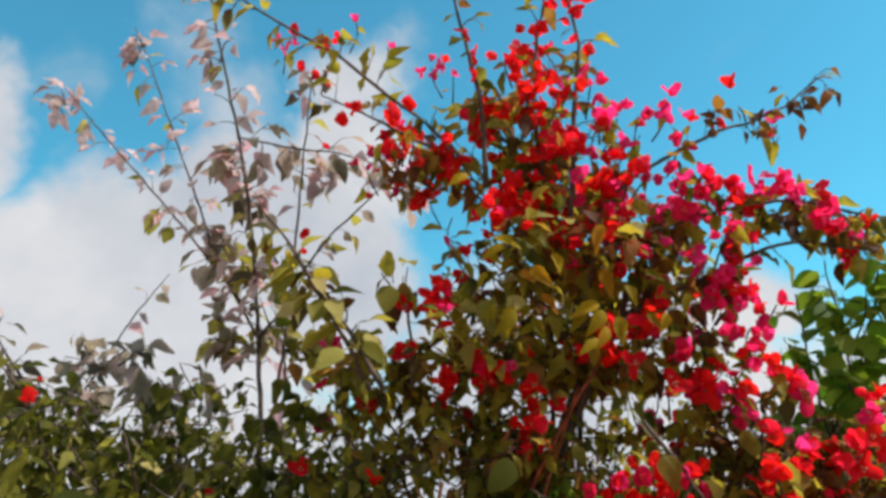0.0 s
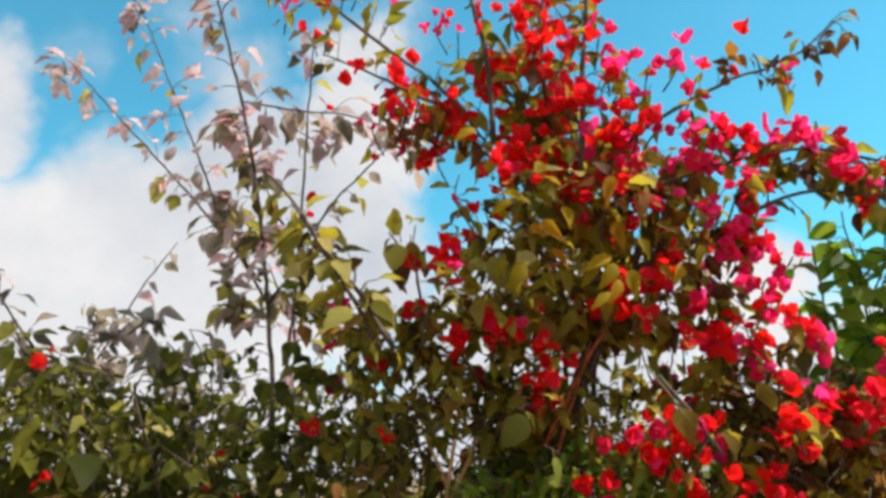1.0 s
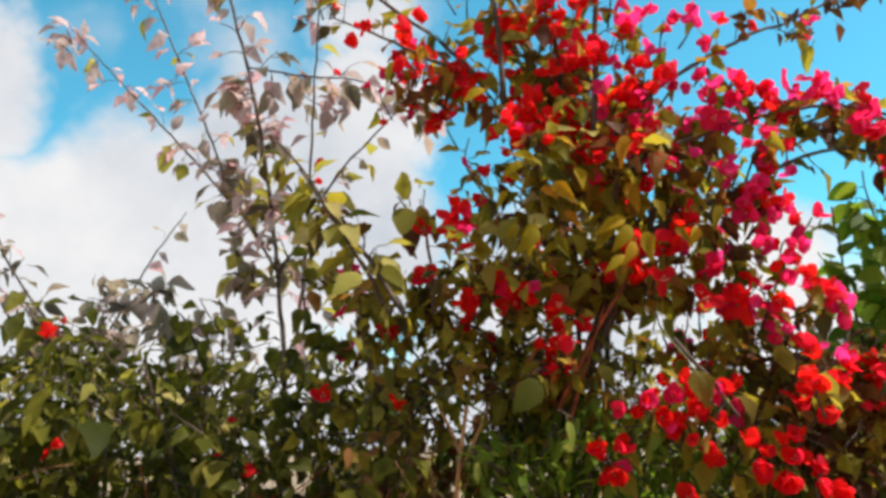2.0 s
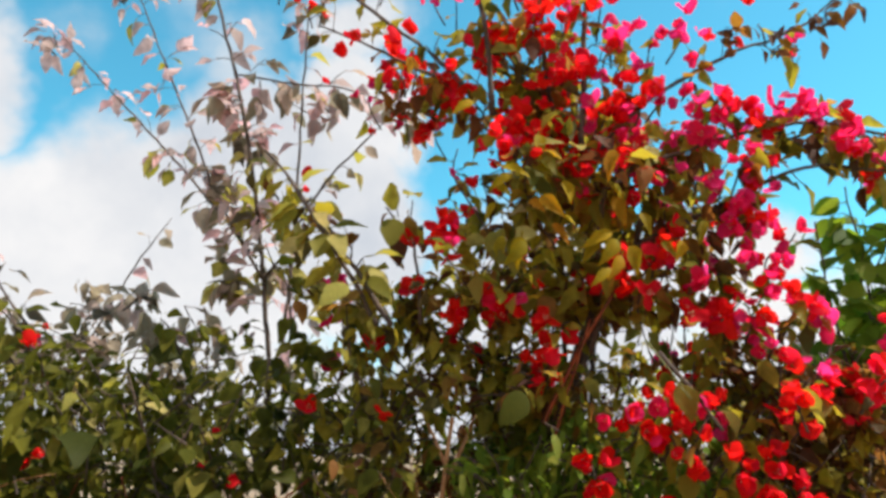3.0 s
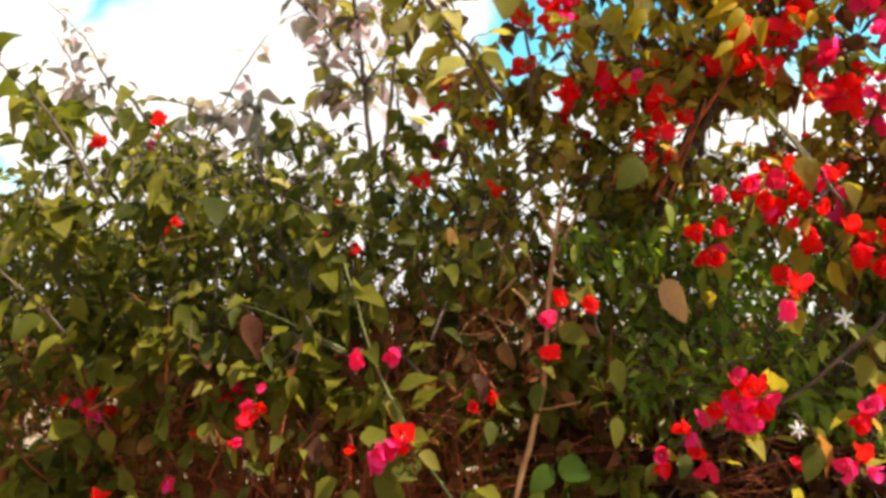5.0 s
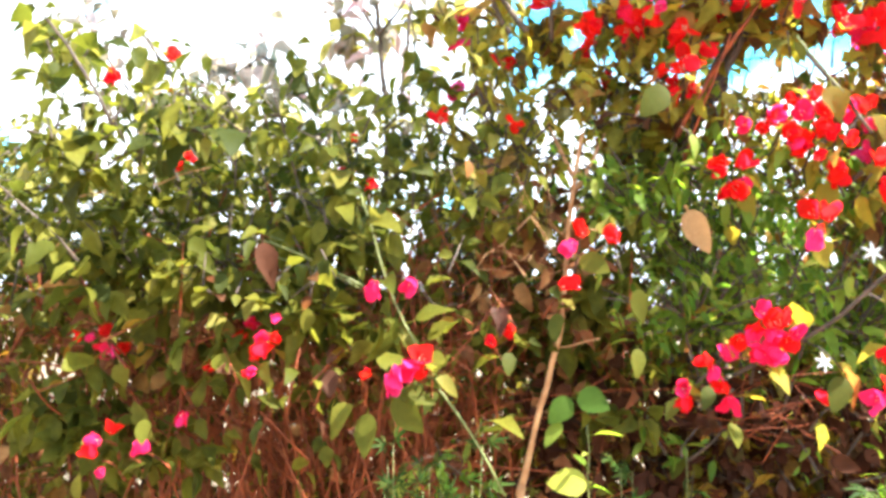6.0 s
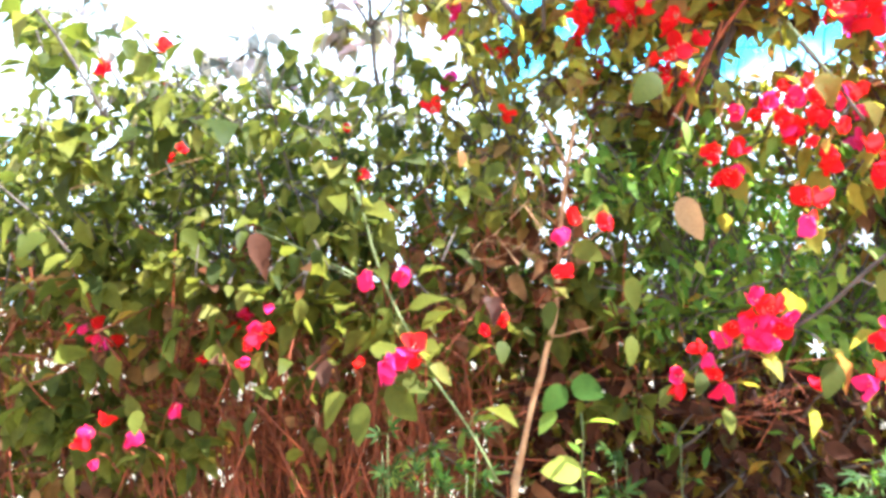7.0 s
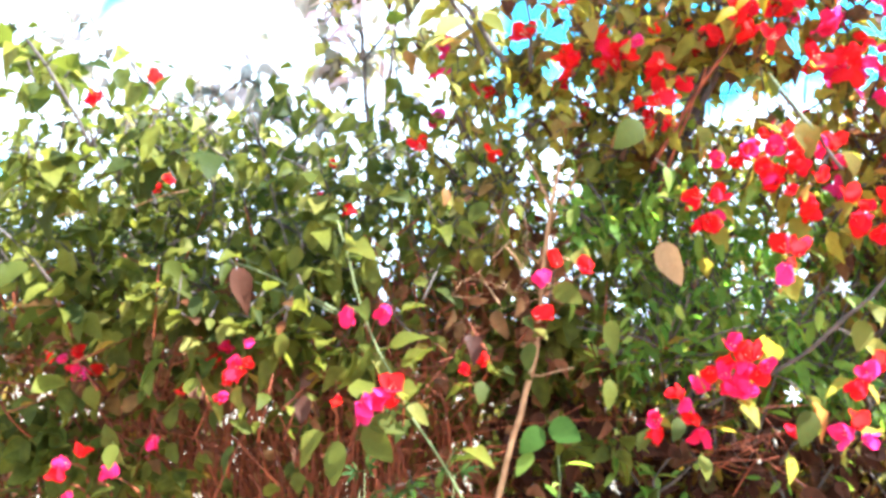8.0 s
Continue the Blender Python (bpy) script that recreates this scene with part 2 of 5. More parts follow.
def flower_shape(open_angle, size, seed):
    """Three papery bracts round a cluster of tubes: vertices, faces and each face's material."""
    r = random.Random(seed)
    v, f, mi = [], [], []
    for k in range(3):
        bv, bf = bract_shape(r.uniform(0.85, 1.05), r.uniform(-0.1, 0.28), seed * 7 + k)
        m = Matrix.Rotation(k * math.tau / 3 + r.uniform(-0.35, 0.35), 4, "Z") @ Matrix.Rotation(radians(90 - open_angle + r.uniform(-20, 20)), 4, "X")
        b = len(v)
        v += [tuple(m @ Vector(p) * size) for p in bv]
        f += [tuple(b + i for i in q) for q in bf]
        mi += [0] * len(bf)
    for k in range(3):
        t = k * math.tau / 3 + 0.5
        x, y = 0.10 * size * math.cos(t), 0.10 * size * math.sin(t)
        b = len(v)
        for z, w in ((0.05, 0.02), (0.32, 0.025), (0.36, 0.042)):
            for j in range(4):
                v.append((x * (1 + z) + w * size * math.cos(j * math.pi / 2), y * (1 + z) + w * size * math.sin(j * math.pi / 2), z * size))
        for h in (0, 4):
            f += [(b + h + j, b + h + (j + 1) % 4, b + h + 4 + (j + 1) % 4, b + h + 4 + j) for j in range(4)]
        f.append((b + 8, b + 9, b + 10, b + 11))
        mi += [1] * 9
    return v, f, mi


LEAVES = [blade(0.78, 0.30, 0.14, 0.2, blunt=1.05, ruffle=0.14, base=0.66), blade(0.90, 0.18, 0.30, 0.4, blunt=1.1, ruffle=0.18, base=0.64),
          blade(0.70, 0.50, 0.26, -0.5, blunt=1.1, ruffle=0.14, base=0.7), blade(0.84, 0.4, -0.10, 0.5, blunt=1.0, ruffle=0.2, base=0.62),
          blade(0.66, 0.25, 0.42, -0.8, blunt=1.1, ruffle=0.18, base=0.7), blade(0.82, 0.70, 0.36, 0.9, blunt=1.05, ruffle=0.12, base=0.66),
          blade(0.74, 0.1, 0.50, 0.3, blunt=1.0, ruffle=0.2, base=0.7), blade(0.58, 0.8, 0.2, -0.3, blunt=1.05, ruffle=0.14, base=0.72)]
BROAD = [blade(0.80, 0.12, 0.12), blade(0.86, 0.2, 0.2, 0.2)]
SLIM = [blade(0.36, 0.25, 0.12), blade(0.42, 0.15, 0.25, 0.3)]
FLOWERS = [flower_shape(a, 1.0, i) for i, a in enumerate((30, 46, 62, 40, 74, 54))]


def mesh_of(name, shape, *mats):
    me = bpy.data.meshes.new(name)
    me.from_pydata(shape[0], [], shape[1])
    for m in mats:
        me.materials.append(m)
    if len(shape) > 2:
        me.polygons.foreach_set("material_index", shape[2])
    me.polygons.foreach_set("use_smooth", [True] * len(me.polygons))
    me.update()
    return me


def baked(name, shapes, placed, *mats):
    """Many small pieces as one mesh. placed: (index of shape, matrix)."""
    vs, fs, mi, base = [], [], [], 0
    for i, m in placed:
        a = np.array(shapes[i][0])
        mm = np.array(m)
        vs.append(a @ mm[:3, :3].T + mm[:3, 3])
        fs += [tuple(base + k for k in q) for q in shapes[i][1]]
        mi += shapes[i][2] if len(shapes[i]) > 2 else [0] * len(shapes[i][1])
        base += len(a)
    return mesh_of(name, (np.concatenate(vs).tolist(), fs, mi), *mats)


def smooth_line(points, step=0.02):
    """Points along a smooth line through the given ones."""
    p = [Vector(q) for q in points]
    p = [2 * p[0] - p[1]] + p + [2 * p[-1] - p[-2]]
    line = []
    for i in range(1, len(p) - 2):
        a, b, c, d = p[i - 1:i + 3]
        n = max(2, int((c - b).length / step))
        for k in range(n):
            t = k / n
            line.append(0.5 * (2 * b + (c - a) * t + (2 * a - 5 * b + 4 * c - d) * t * t + (3 * b - a - 3 * c + d) * t ** 3))
    return line + [p[-2]]


def tube(line, r0, r1, sides=6, knots=0.0, v=None, f=None):
    """A tapering stem along a line, closed at both ends: vertices and faces."""
    v, f = ([], []) if v is None else (v, f)
    b, n = len(v), len(line)
    for i, p in enumerate(line):
        d = (line[min(i + 1, n - 1)] - line[max(i - 1, 0)]).normalized()
        s = d.orthogonal().normalized()
        o = d.cross(s)
        r = r0 + (r1 - r0) * i / (n - 1)
        r *= 1 + knots * noise.noise(p * 35)
        for k in range(sides):
            t = k * math.tau / sides
            v.append(tuple(p + r * (s * math.cos(t) + o * math.sin(t))))
    for i in range(n - 1):
        f += [(b + i * sides + k, b + i * sides + (k + 1) % sides, b + (i + 1) * sides + (k + 1) % sides, b + (i + 1) * sides + k) for k in range(sides)]
    f += [tuple(b + k for k in reversed(range(sides))), tuple(b + (n - 1) * sides + k for k in range(sides))]
    return v, f


def part(name, me, parent, label="", m=None):
    ob = new(name, me)
    ob.parent = parent
    if m is not None:
        ob.matrix_basis = m
    return tagged(ob, label)


def turn_to(way, up, spin=0.0):
    """A turn that lays y along way and z near up."""
    y = Vector(way).normalized()
    x = y.cross(Vector(up))
    x = x.normalized() if x.length > 1e-4 else y.orthogonal().normalized()
    z = x.cross(y)
    return Matrix((x, y, z)).transposed().to_4x4() @ Matrix.Rotation(spin, 4, "Y")


def unit(r):
    while True:
        p = Vector((r.uniform(-1, 1), r.uniform(-1, 1), r.uniform(-1, 1)))
        if 0.01 < p.length < 1:
            return p


# ---- plants ----
class Plant:
    """One plant: its empty at the root, and the leaves and flowers that wait to be placed."""

    def __init__(self, name, root, crown, label, category, leaf_mat, shapes=LEAVES, leaf_singles=280, flower_singles=280):
        self.ob = tagged(new(name), label, category)
        self.ob.location = root
        self.root, self.crown, self.leaf_mat, self.shapes = Vector(root), Vector(crown), leaf_mat, shapes
        self.leaves, self.flowers, self.twigs, self.low = [], [], ([], []), ([], [])
        self.limits = (leaf_singles, flower_singles)
        self.rng = random.Random(name)
        self.bronze, self.pink, self.wood, self.young = 0.0, 0.0, bark, (leaf_bronze, "young bronze-brown leaf")
        self.gold, self.bract = 0.0, 0.0205

    def local(self, m):
        return Matrix.Translation(-self.root) @ m

    def leaf(self, at, way, size, up=(0, -0.35, 1), spin=None):
        r = self.rng
        k = size * r.choice((0.62, 0.8, 0.9, 1.0, 1.05, 1.15))
        m = Matrix.Translation(at) @ turn_to(way, Vector(up) + unit(r) * 0.7, r.uniform(-0.7, 0.7) if spin is None else spin) @ Matrix.Diagonal((k, k, k, 1))
        chance = r.random()
        self.leaves.append((r.randrange(len(self.shapes)), self.local(m), 1 if chance < self.bronze else 2 if chance < self.bronze + self.gold else 0))

    def flower(self, at, way=None, size=None):
        r = self.rng
        k = (size or self.bract) * r.uniform(0.65, 1.15)
        way = unit(r) + Vector((0, -0.1, 0.15)) if way is None else way
        z = Vector(way).normalized()
        m = Matrix.Translation(at) @ z.to_track_quat("Z", "Y").to_matrix().to_4x4() @ Matrix.Rotation(r.uniform(0, 6.28), 4, "Z") @ Matrix.Diagonal((k, k, k, 1))
        self.flowers.append((r.randrange(len(FLOWERS)), self.local(m), r.random() < self.pink))

    def twig(self, line, r0, r1):
        tube([p - self.root for p in line], r0, r1, 4, 0.0, *(self.twigs if line[0].z > 1.34 else self.low))

    def grow(self):
        """Turns what waits into meshes: the foremost as pieces of their own, the rest joined."""
        for name, rest, items, shapes, kinds, limit in (
                ("leaf", "foliage", self.leaves, self.shapes, (((self.leaf_mat,), ""), ((self.young[0],), self.young[1]), ((leaf_sunlit,), "pale olive leaf coloured as if sunlit")), self.limits[0]),
                ("flower", "blossom", self.flowers, FLOWERS, (((bract_red, tube_cream), "three papery red bracts round cream tubes"),
                                                              ((bract_pink, tube_cream), "three papery hot pink bracts round cream tubes")), self.limits[1])):
            items.sort(key=lambda it: it[1].translation.y)
            for kind, (mats, label) in enumerate(kinds):
                meshes = [mesh_of(name, s, *mats) for s in shapes]
                for place, (i, m, k) in enumerate(items[:limit]):
                    if k == kind and name == "flower" and place < 130:
                        open_flower(self, m, kind, label)
                    elif k == kind:
                        part(name, meshes[i], self.ob, label, m)
                joined = [(i, m) for i, m, k in items[limit:] if k == kind]
                if joined:
                    tagged(part(rest, baked(rest, shapes, joined, *mats), self.ob), kind="stuff")
        for twigs, wood in ((self.twigs, bark), (self.low, self.wood)):
            if twigs[0]:
                tagged(part("brushwood", mesh_of("brushwood", twigs, wood), self.ob), kind="stuff")


def spray(plant, points, r0, r1, leaves=0, size=0.05, flowers=0, foot=True, bark=bark, name="branch", young=0.0, gold=0.0):
    """A branch through the points, with its leaves, side twigs and flowers."""
    r = plant.rng
    plant.bronze, plant.gold = young, gold
    line = smooth_line(points, 0.025)
    for i in range(1, len(line) - 1):
        line[i] = line[i] + unit(r) * 0.0022
    way = line[0] - plant.crown
    if foot:
        first = plant.crown + way * 0.5 + Vector((0, 0.10, -0.06))
        stemline = smooth_line([plant.crown, first, line[0], line[min(3, len(line) - 1)]], 0.05)[:-1]
        keep = [p for p in stemline if (p - line[0]).dot(way) < 0]
        whole = keep + line
    else:
        whole = line
    v, f = tube([p - plant.root for p in whole], r0, r1, 6, 0.25)
    for k in range(leaves):
        i = int((0.06 + 0.94 * (k + r.random()) / leaves) * (len(line) - 1))
        p = line[i]
        d = (line[min(i + 1, len(line) - 1)] - line[max(i - 1, 0)]).normalized()
        side = unit(r)
        side = (side - d * side.dot(d)).normalized()
        side.y *= 0.6
        if r.random() < 0.45:
            end = p + (d * 0.5 + side).normalized() * r.uniform(0.02, 0.05)
            tube([q - plant.root for q in (p, (p + end) / 2 + Vector((0, 0, 0.004)), end)], r1 * 0.7, r1 * 0.45, 4, 0.0, v, f)
            for j in range(r.choice((1, 2, 2, 3))):
                plant.leaf(end - (end - p) * 0.3 * j, side * 0.6 + d * 0.3 + unit(r) * 0.5 + Vector((0, -0.1, -0.5)), size)
        else:
            plant.leaf(p, side * 0.7 + d * 0.35 + Vector((0, -0.1, -0.45)), size)
    plant.bronze = plant.gold = 0.0
    for k in range(flowers):
        p = line[int((0.3 + 0.7 * r.random()) * (len(line) - 1))] + unit(r) * 0.03
        plant.flower(p)
    return part(name, mesh_of(name, (v, f), bark), plant.ob)


def clump(plant, centre, half, leaves=0, flowers=0, size=0.05, bronze=0.0, pink=0.2, gold=0.0):
    """A loose bunch of twigs with leaves and flowers in an ellipsoid."""
    r, c = plant.rng, Vector(centre)
    plant.bronze, plant.pink, plant.gold = bronze, pink, gold
    tips = max(3, (leaves + flowers) // 7)
    ends = []
    for k in range(tips):
        u = unit(r)
        e = c + Vector((u.x * half[0], u.y * half[1], u.z * half[2]))
        s = c + (e - c) * 0.3 + Vector((0, 0.02, -0.25 * half[2] - 0.01))
        line = smooth_line([s, (s + e) / 2 + unit(r) * 0.015, e], 0.03)
        plant.twig(line, 0.0022, 0.0010)
        ends.append(line)
    for k in range(leaves):
        line = r.choice(ends)
        i = r.randrange(len(line) // 3, len(line))
        p = line[i] + unit(r) * 0.02
        plant.leaf(p, unit(r) + Vector((0, -0.25, -0.45)), size)
    plant.bronze = plant.gold = 0.0
    for k in range(flowers):
        line = r.choice(ends)
        p = line[-1 - r.randrange(min(2, len(line)))] + unit(r) * 0.028 + Vector((0, -0.02, 0))
        plant.flower(p)


def open_flower(plant, m, kind, label):
    """A flower whose three bracts are pieces of their own round its tubes."""
    r = plant.rng
    core = part("flower", CORE, plant.ob, label, m)
    for j in range(3):
        part("bract", r.choice(BRACTS[kind]), core, "",
             Matrix.Rotation(j * math.tau / 3 + 0.25 * r.random(), 4, "Z") @ Matrix.Rotation(radians(90 - r.uniform(18, 50)), 4, "X"))


def truss(plant, centre, spread, n, split=False, pink=0.25, bract=None):
    """A few flowers close together at the end of a twig."""
    r, c = plant.rng, Vector(centre)
    plant.pink = pink
    line = smooth_line([c + Vector((r.uniform(-0.02, 0.02), 0.05, -0.035)), c + Vector((0, 0.025, -0.01)), c], 0.02)
    plant.twig(line, 0.0020, 0.0012)
    for k in range(n):
        u = unit(r)
        p = c + Vector((u.x, u.y * 0.7, u.z)) * (0.8 * spread if n > 1 else 0.004)
        way = u + unit(r) * 0.8 + Vector((0, -0.35, 0.1))
        if split:
            z = way.normalized()
            k2 = 0.0225 * r.uniform(0.95, 1.15)
            m = Matrix.Translation(p - plant.root) @ z.to_track_quat("Z", "Y").to_matrix().to_4x4() @ Matrix.Rotation(r.uniform(0, 6.28), 4, "Z") @ Matrix.Diagonal((k2, k2, k2, 1))
            hot = r.random() < pink
            open_flower(plant, m, int(hot), "three papery %s bracts round cream tubes" % ("hot pink" if hot else "red"))
        else:
            plant.flower(p, way, bract)
    for k in range(r.choice((1, 2))):
        plant.leaf(c + unit(r) * 0.015 + Vector((0, 0.02, -0.01)), unit(r) + Vector((0, 0, -0.4)), 0.045)


def big_leaf(plant, base, tip, width, mat=None):
    """One broad leaf that can be picked out, from its base to its tip."""
    a, b = Vector(base), Vector(tip)
    k = (b - a).length
    m = Matrix.Translation(a - plant.root) @ turn_to(b - a, Vector((random.Random(int(1e4 * (a.x + a.z))).uniform(-0.8, 0.8), -1, 0.5))) @ Matrix.Diagonal((k, k, k, 1))
    shape = blade(width * 1.15, 0.45, 0.24, 0.35, petiole=0.18, blunt=1.15, ruffle=0.2, base=0.6) if width < 0.55 else blade(width, 0.14, 0.12, 0.15, petiole=0.12, ruffle=0.08)
    mat = mat or leaf_green
    label = "pointed golden leaf" if mat is leaf_gold else "curled dead leaf" if mat in (leaf_tan, leaf_dark) else "broad fresh green leaf" if mat is leaf_bright else "broad yellow-green leaf"
    part("leaf", mesh_of("leaf", shape, mat), plant.ob, label, m)


_f = FLOWERS[0]
CORE = mesh_of("flower", ([p for p in _f[0][-36:]], [tuple(i - (len(_f[0]) - 36) for i in q) for q in _f[1][-27:]]), tube_cream)
BRACTS = [[mesh_of("bract", bract_shape(w, c, 40 + i), mat) for i, (w, c) in enumerate(((0.95, 0.2), (1.05, 0.05), (0.88, 0.3), (1.0, -0.05), (0.92, 0.12)))]
          for mat in (bract_red, bract_pink)]

# ---- ground ----
def ground_sheet():
    bm = bmesh.new()
    xs = [-900, -200, -40, -12] + [-6 + 0.5 * i for i in range(25)] + [12, 40, 200, 900]
    grid = [[bm.verts.new((x, y, 0.03 * noise.noise(Vector((x * 0.8, y * 0.8, 0))) if abs(x) < 6.5 and abs(y) < 6.5 else 0.0)) for x in xs] for y in xs]
    for a, b in zip(grid, grid[1:]):
        for i in range(len(xs) - 1):
            bm.faces.new((a[i], a[i + 1], b[i + 1], b[i]))
    me = bpy.data.meshes.new("ground")
    bm.to_mesh(me)
    me.materials.append(soil())
    return tagged(new("ground", me), "pale dry sandy earth ground under the shrubs", "ground", kind="structure")


ground_sheet()

# ---- the plants ----
leggy = Plant("leggy_bougainvillea", (-0.50, 1.62, 0), (-0.44, 1.56, 1.30), "tall leggy bougainvillea with sparse pale olive leaves", "shrub", leaf_pale)
bougainvillea = Plant("bougainvillea", (0.22, 1.66, 0), (0.20, 1.52, 1.22), "large bougainvillea full of red and pink bracts", "shrub", leaf_olive)
hedge = Plant("bougainvillea_hedge", (-0.55, 1.40, 0), (-0.5, 1.35, 1.0), "dense leafy hedge with dark gaps and a few red flowers", "hedge", leaf_green)
hedge.wood = twig_brown
bougainvillea.bract = 0.0240
# second leaf colour here is the haze-paled one, not an age of leaf
leggy.young = (leaf_hazed, "leaf paled to pink with painted glare haze")
dead_cane = Plant("dead_cane", (-0.10, 1.12, 0), (-0.1, 1.12, 1.0), "bare pale brown cane standing before the hedge", "plant stem", leaf_dry)
green = Plant("broadleaf_shrub", (0.85, 1.5, 0), (0.78, 1.42, 1.3), "fresh green shrub with broad rounded leaves", "shrub", leaf_bright, BROAD)
vine = Plant("star_jasmine", (0.28, 1.32, 0), (0.26, 1.28, 1.1), "fine-leaved green climber with white star-shaped flowers", "climbing plant", leaf_bright, SLIM)
weed = Plant("weed", (-0.02, 0.98, 0), (-0.02, 0.99, 1.0), "small green weed with a round yellow-green leaf", "plant", leaf_bright, SLIM)

# tall thin shoots of the leggy plant, palest towards their tops to paint the haze
spray(leggy, [(-0.369, 1.500, 1.711), (-0.389, 1.489, 1.914), (-0.409, 1.481, 2.078), (-0.449, 1.471, 2.281), (-0.501, 1.462, 2.486), (-0.545, 1.455, 2.662), (-0.572, 1.450, 2.786)], 0.0065, 0.002, leaves=44, size=0.056, flowers=0, foot=True, young=0.75, gold=0.35)
spray(leggy, [(-0.409, 1.520, 1.922), (-0.478, 1.553, 2.004), (-0.595, 1.604, 2.140), (-0.684, 1.639, 2.239), (-0.808, 1.683, 2.373), (-0.932, 1.725, 2.508), (-1.011, 1.750, 2.600)], 0.0036, 0.0013, leaves=34, size=0.056, flowers=0, foot=False, young=0.75, gold=0.35)
spray(leggy, [(-0.387, 1.500, 1.870), (-0.446, 1.515, 1.968), (-0.514, 1.533, 2.093), (-0.569, 1.549, 2.219), (-0.627, 1.564, 2.346), (-0.672, 1.576, 2.449), (-0.732, 1.590, 2.583), (-0.779, 1.600, 2.680)], 0.0036, 0.0013, leaves=34, size=0.056, flowers=0, foot=False, young=0.75, gold=0.35)
spray(leggy, [(-0.323, 1.400, 1.685), (-0.306, 1.400, 1.890), (-0.300, 1.400, 2.059), (-0.297, 1.400, 2.191), (-0.290, 1.400, 2.346), (-0.285, 1.400, 2.427)], 0.004, 0.0015, leaves=16, size=0.048, flowers=3, foot=False, young=0.5, gold=0.35)
spray(leggy, [(-0.444, 1.450, 2.290), (-0.324, 1.430, 2.255), (-0.227, 1.413, 2.232), (-0.132, 1.396, 2.189), (-0.058, 1.380, 2.136)], 0.002, 0.0014, leaves=26, size=0.062, flowers=1, foot=False, young=0.3)
spray(leggy, [(-0.321, 1.450, 1.948), (-0.250, 1.430, 2.046), (-0.183, 1.414, 2.110), (-0.121, 1.400, 2.170)], 0.003, 0.0015, leaves=9, size=0.048, flowers=1, foot=False, young=0.3, gold=0.35)
spray(leggy, [(-0.383, 1.480, 1.866), (-0.349, 1.487, 1.912), (-0.319, 1.493, 1.960), (-0.301, 1.500, 2.022)], 0.003, 0.0015, leaves=9, size=0.051, flowers=0, foot=False, young=0.3, gold=0.35)
clump(leggy, (-0.453, 1.500, 2.309), (0.077, 0.06, 0.077), leaves=26, flowers=0, size=0.066, bronze=0.45)
clump(leggy, (-0.456, 1.500, 2.202), (0.088, 0.06, 0.063), leaves=26, flowers=0, size=0.066, bronze=0.45)
clump(leggy, (-0.243, 1.450, 2.214), (0.107, 0.05, 0.036), leaves=14, flowers=0, size=0.056, bronze=0.45)
clump(leggy, (-0.505, 1.500, 2.087), (0.086, 0.06, 0.062), leaves=19, flowers=0, size=0.066, bronze=0.2)
clump(leggy, (-0.428, 1.500, 2.012), (0.084, 0.06, 0.060), leaves=34, flowers=0, size=0.063, bronze=0.2, gold=0.35)
clump(leggy, (-0.440, 1.500, 1.882), (0.065, 0.06, 0.053), leaves=34, flowers=0, size=0.063, bronze=0.05, gold=0.35)
clump(leggy, (-0.363, 1.500, 1.916), (0.070, 0.06, 0.070), leaves=17, flowers=0, size=0.056, bronze=0.05, gold=0.35)
clump(leggy, (-0.329, 1.500, 1.737), (0.091, 0.08, 0.057), leaves=31, flowers=0, size=0.034, bronze=0.05, gold=0.35)
clump(leggy, (-0.485, 1.500, 1.771), (0.070, 0.08, 0.070), leaves=14, flowers=0, size=0.051, bronze=0.05)
spray(leggy, [(-0.839, 1.740, 1.810), (-0.756, 1.740, 1.967), (-0.677, 1.740, 2.084)], 0.003, 0.001, leaves=12, size=0.050, flowers=0, foot=False, young=0.3)
clump(leggy, (-0.807, 1.700, 1.893), (0.099, 0.08, 0.071), leaves=17, flowers=0, size=0.056, bronze=0.05)
clump(leggy, (-0.817, 1.700, 1.792), (0.155, 0.1, 0.071), leaves=48, flowers=0, size=0.056, bronze=0.05)
clump(leggy, (-0.907, 1.600, 1.767), (0.110, 0.1, 0.082), leaves=53, flowers=0, size=0.056, bronze=0.05)
truss(leggy, (-0.890, 1.600, 1.772), 0.023, 3, pink=0.9)
truss(leggy, (-0.843, 1.600, 1.707), 0.013, 1, pink=0.9)
truss(leggy, (-0.877, 1.600, 1.811), 0.013, 1, pink=0.9)
clump(leggy, (-0.631, 1.600, 1.730), (0.192, 0.1, 0.051), leaves=60, flowers=0, size=0.042, bronze=0.05)
clump(leggy, (-1.008, 1.750, 2.565), (0.057, 0.03, 0.057), leaves=17, flowers=0, size=0.059, bronze=0.85)
clump(leggy, (-0.779, 1.600, 2.623), (0.050, 0.03, 0.078), leaves=17, flowers=0, size=0.059, bronze=0.85)
clump(leggy, (-0.282, 1.420, 2.398), (0.050, 0.04, 0.050), leaves=19, flowers=3, size=0.047, bronze=0.45)
clump(leggy, (-0.529, 1.460, 2.514), (0.054, 0.04, 0.082), leaves=10, flowers=0, size=0.054, bronze=0.85)
spray(leggy, [(-0.906, 1.500, 1.782), (-0.984, 1.520, 1.881), (-1.042, 1.537, 1.972), (-1.096, 1.550, 2.041)], 0.003, 0.001, leaves=12, size=0.050, flowers=0, foot=False, young=0.3)
spray(leggy, [(-0.816, 1.450, 1.789), (-0.912, 1.470, 1.898), (-0.969, 1.483, 1.987), (-1.069, 1.500, 2.080)], 0.003, 0.001, leaves=14, size=0.050, flowers=0, foot=False, young=0.3)
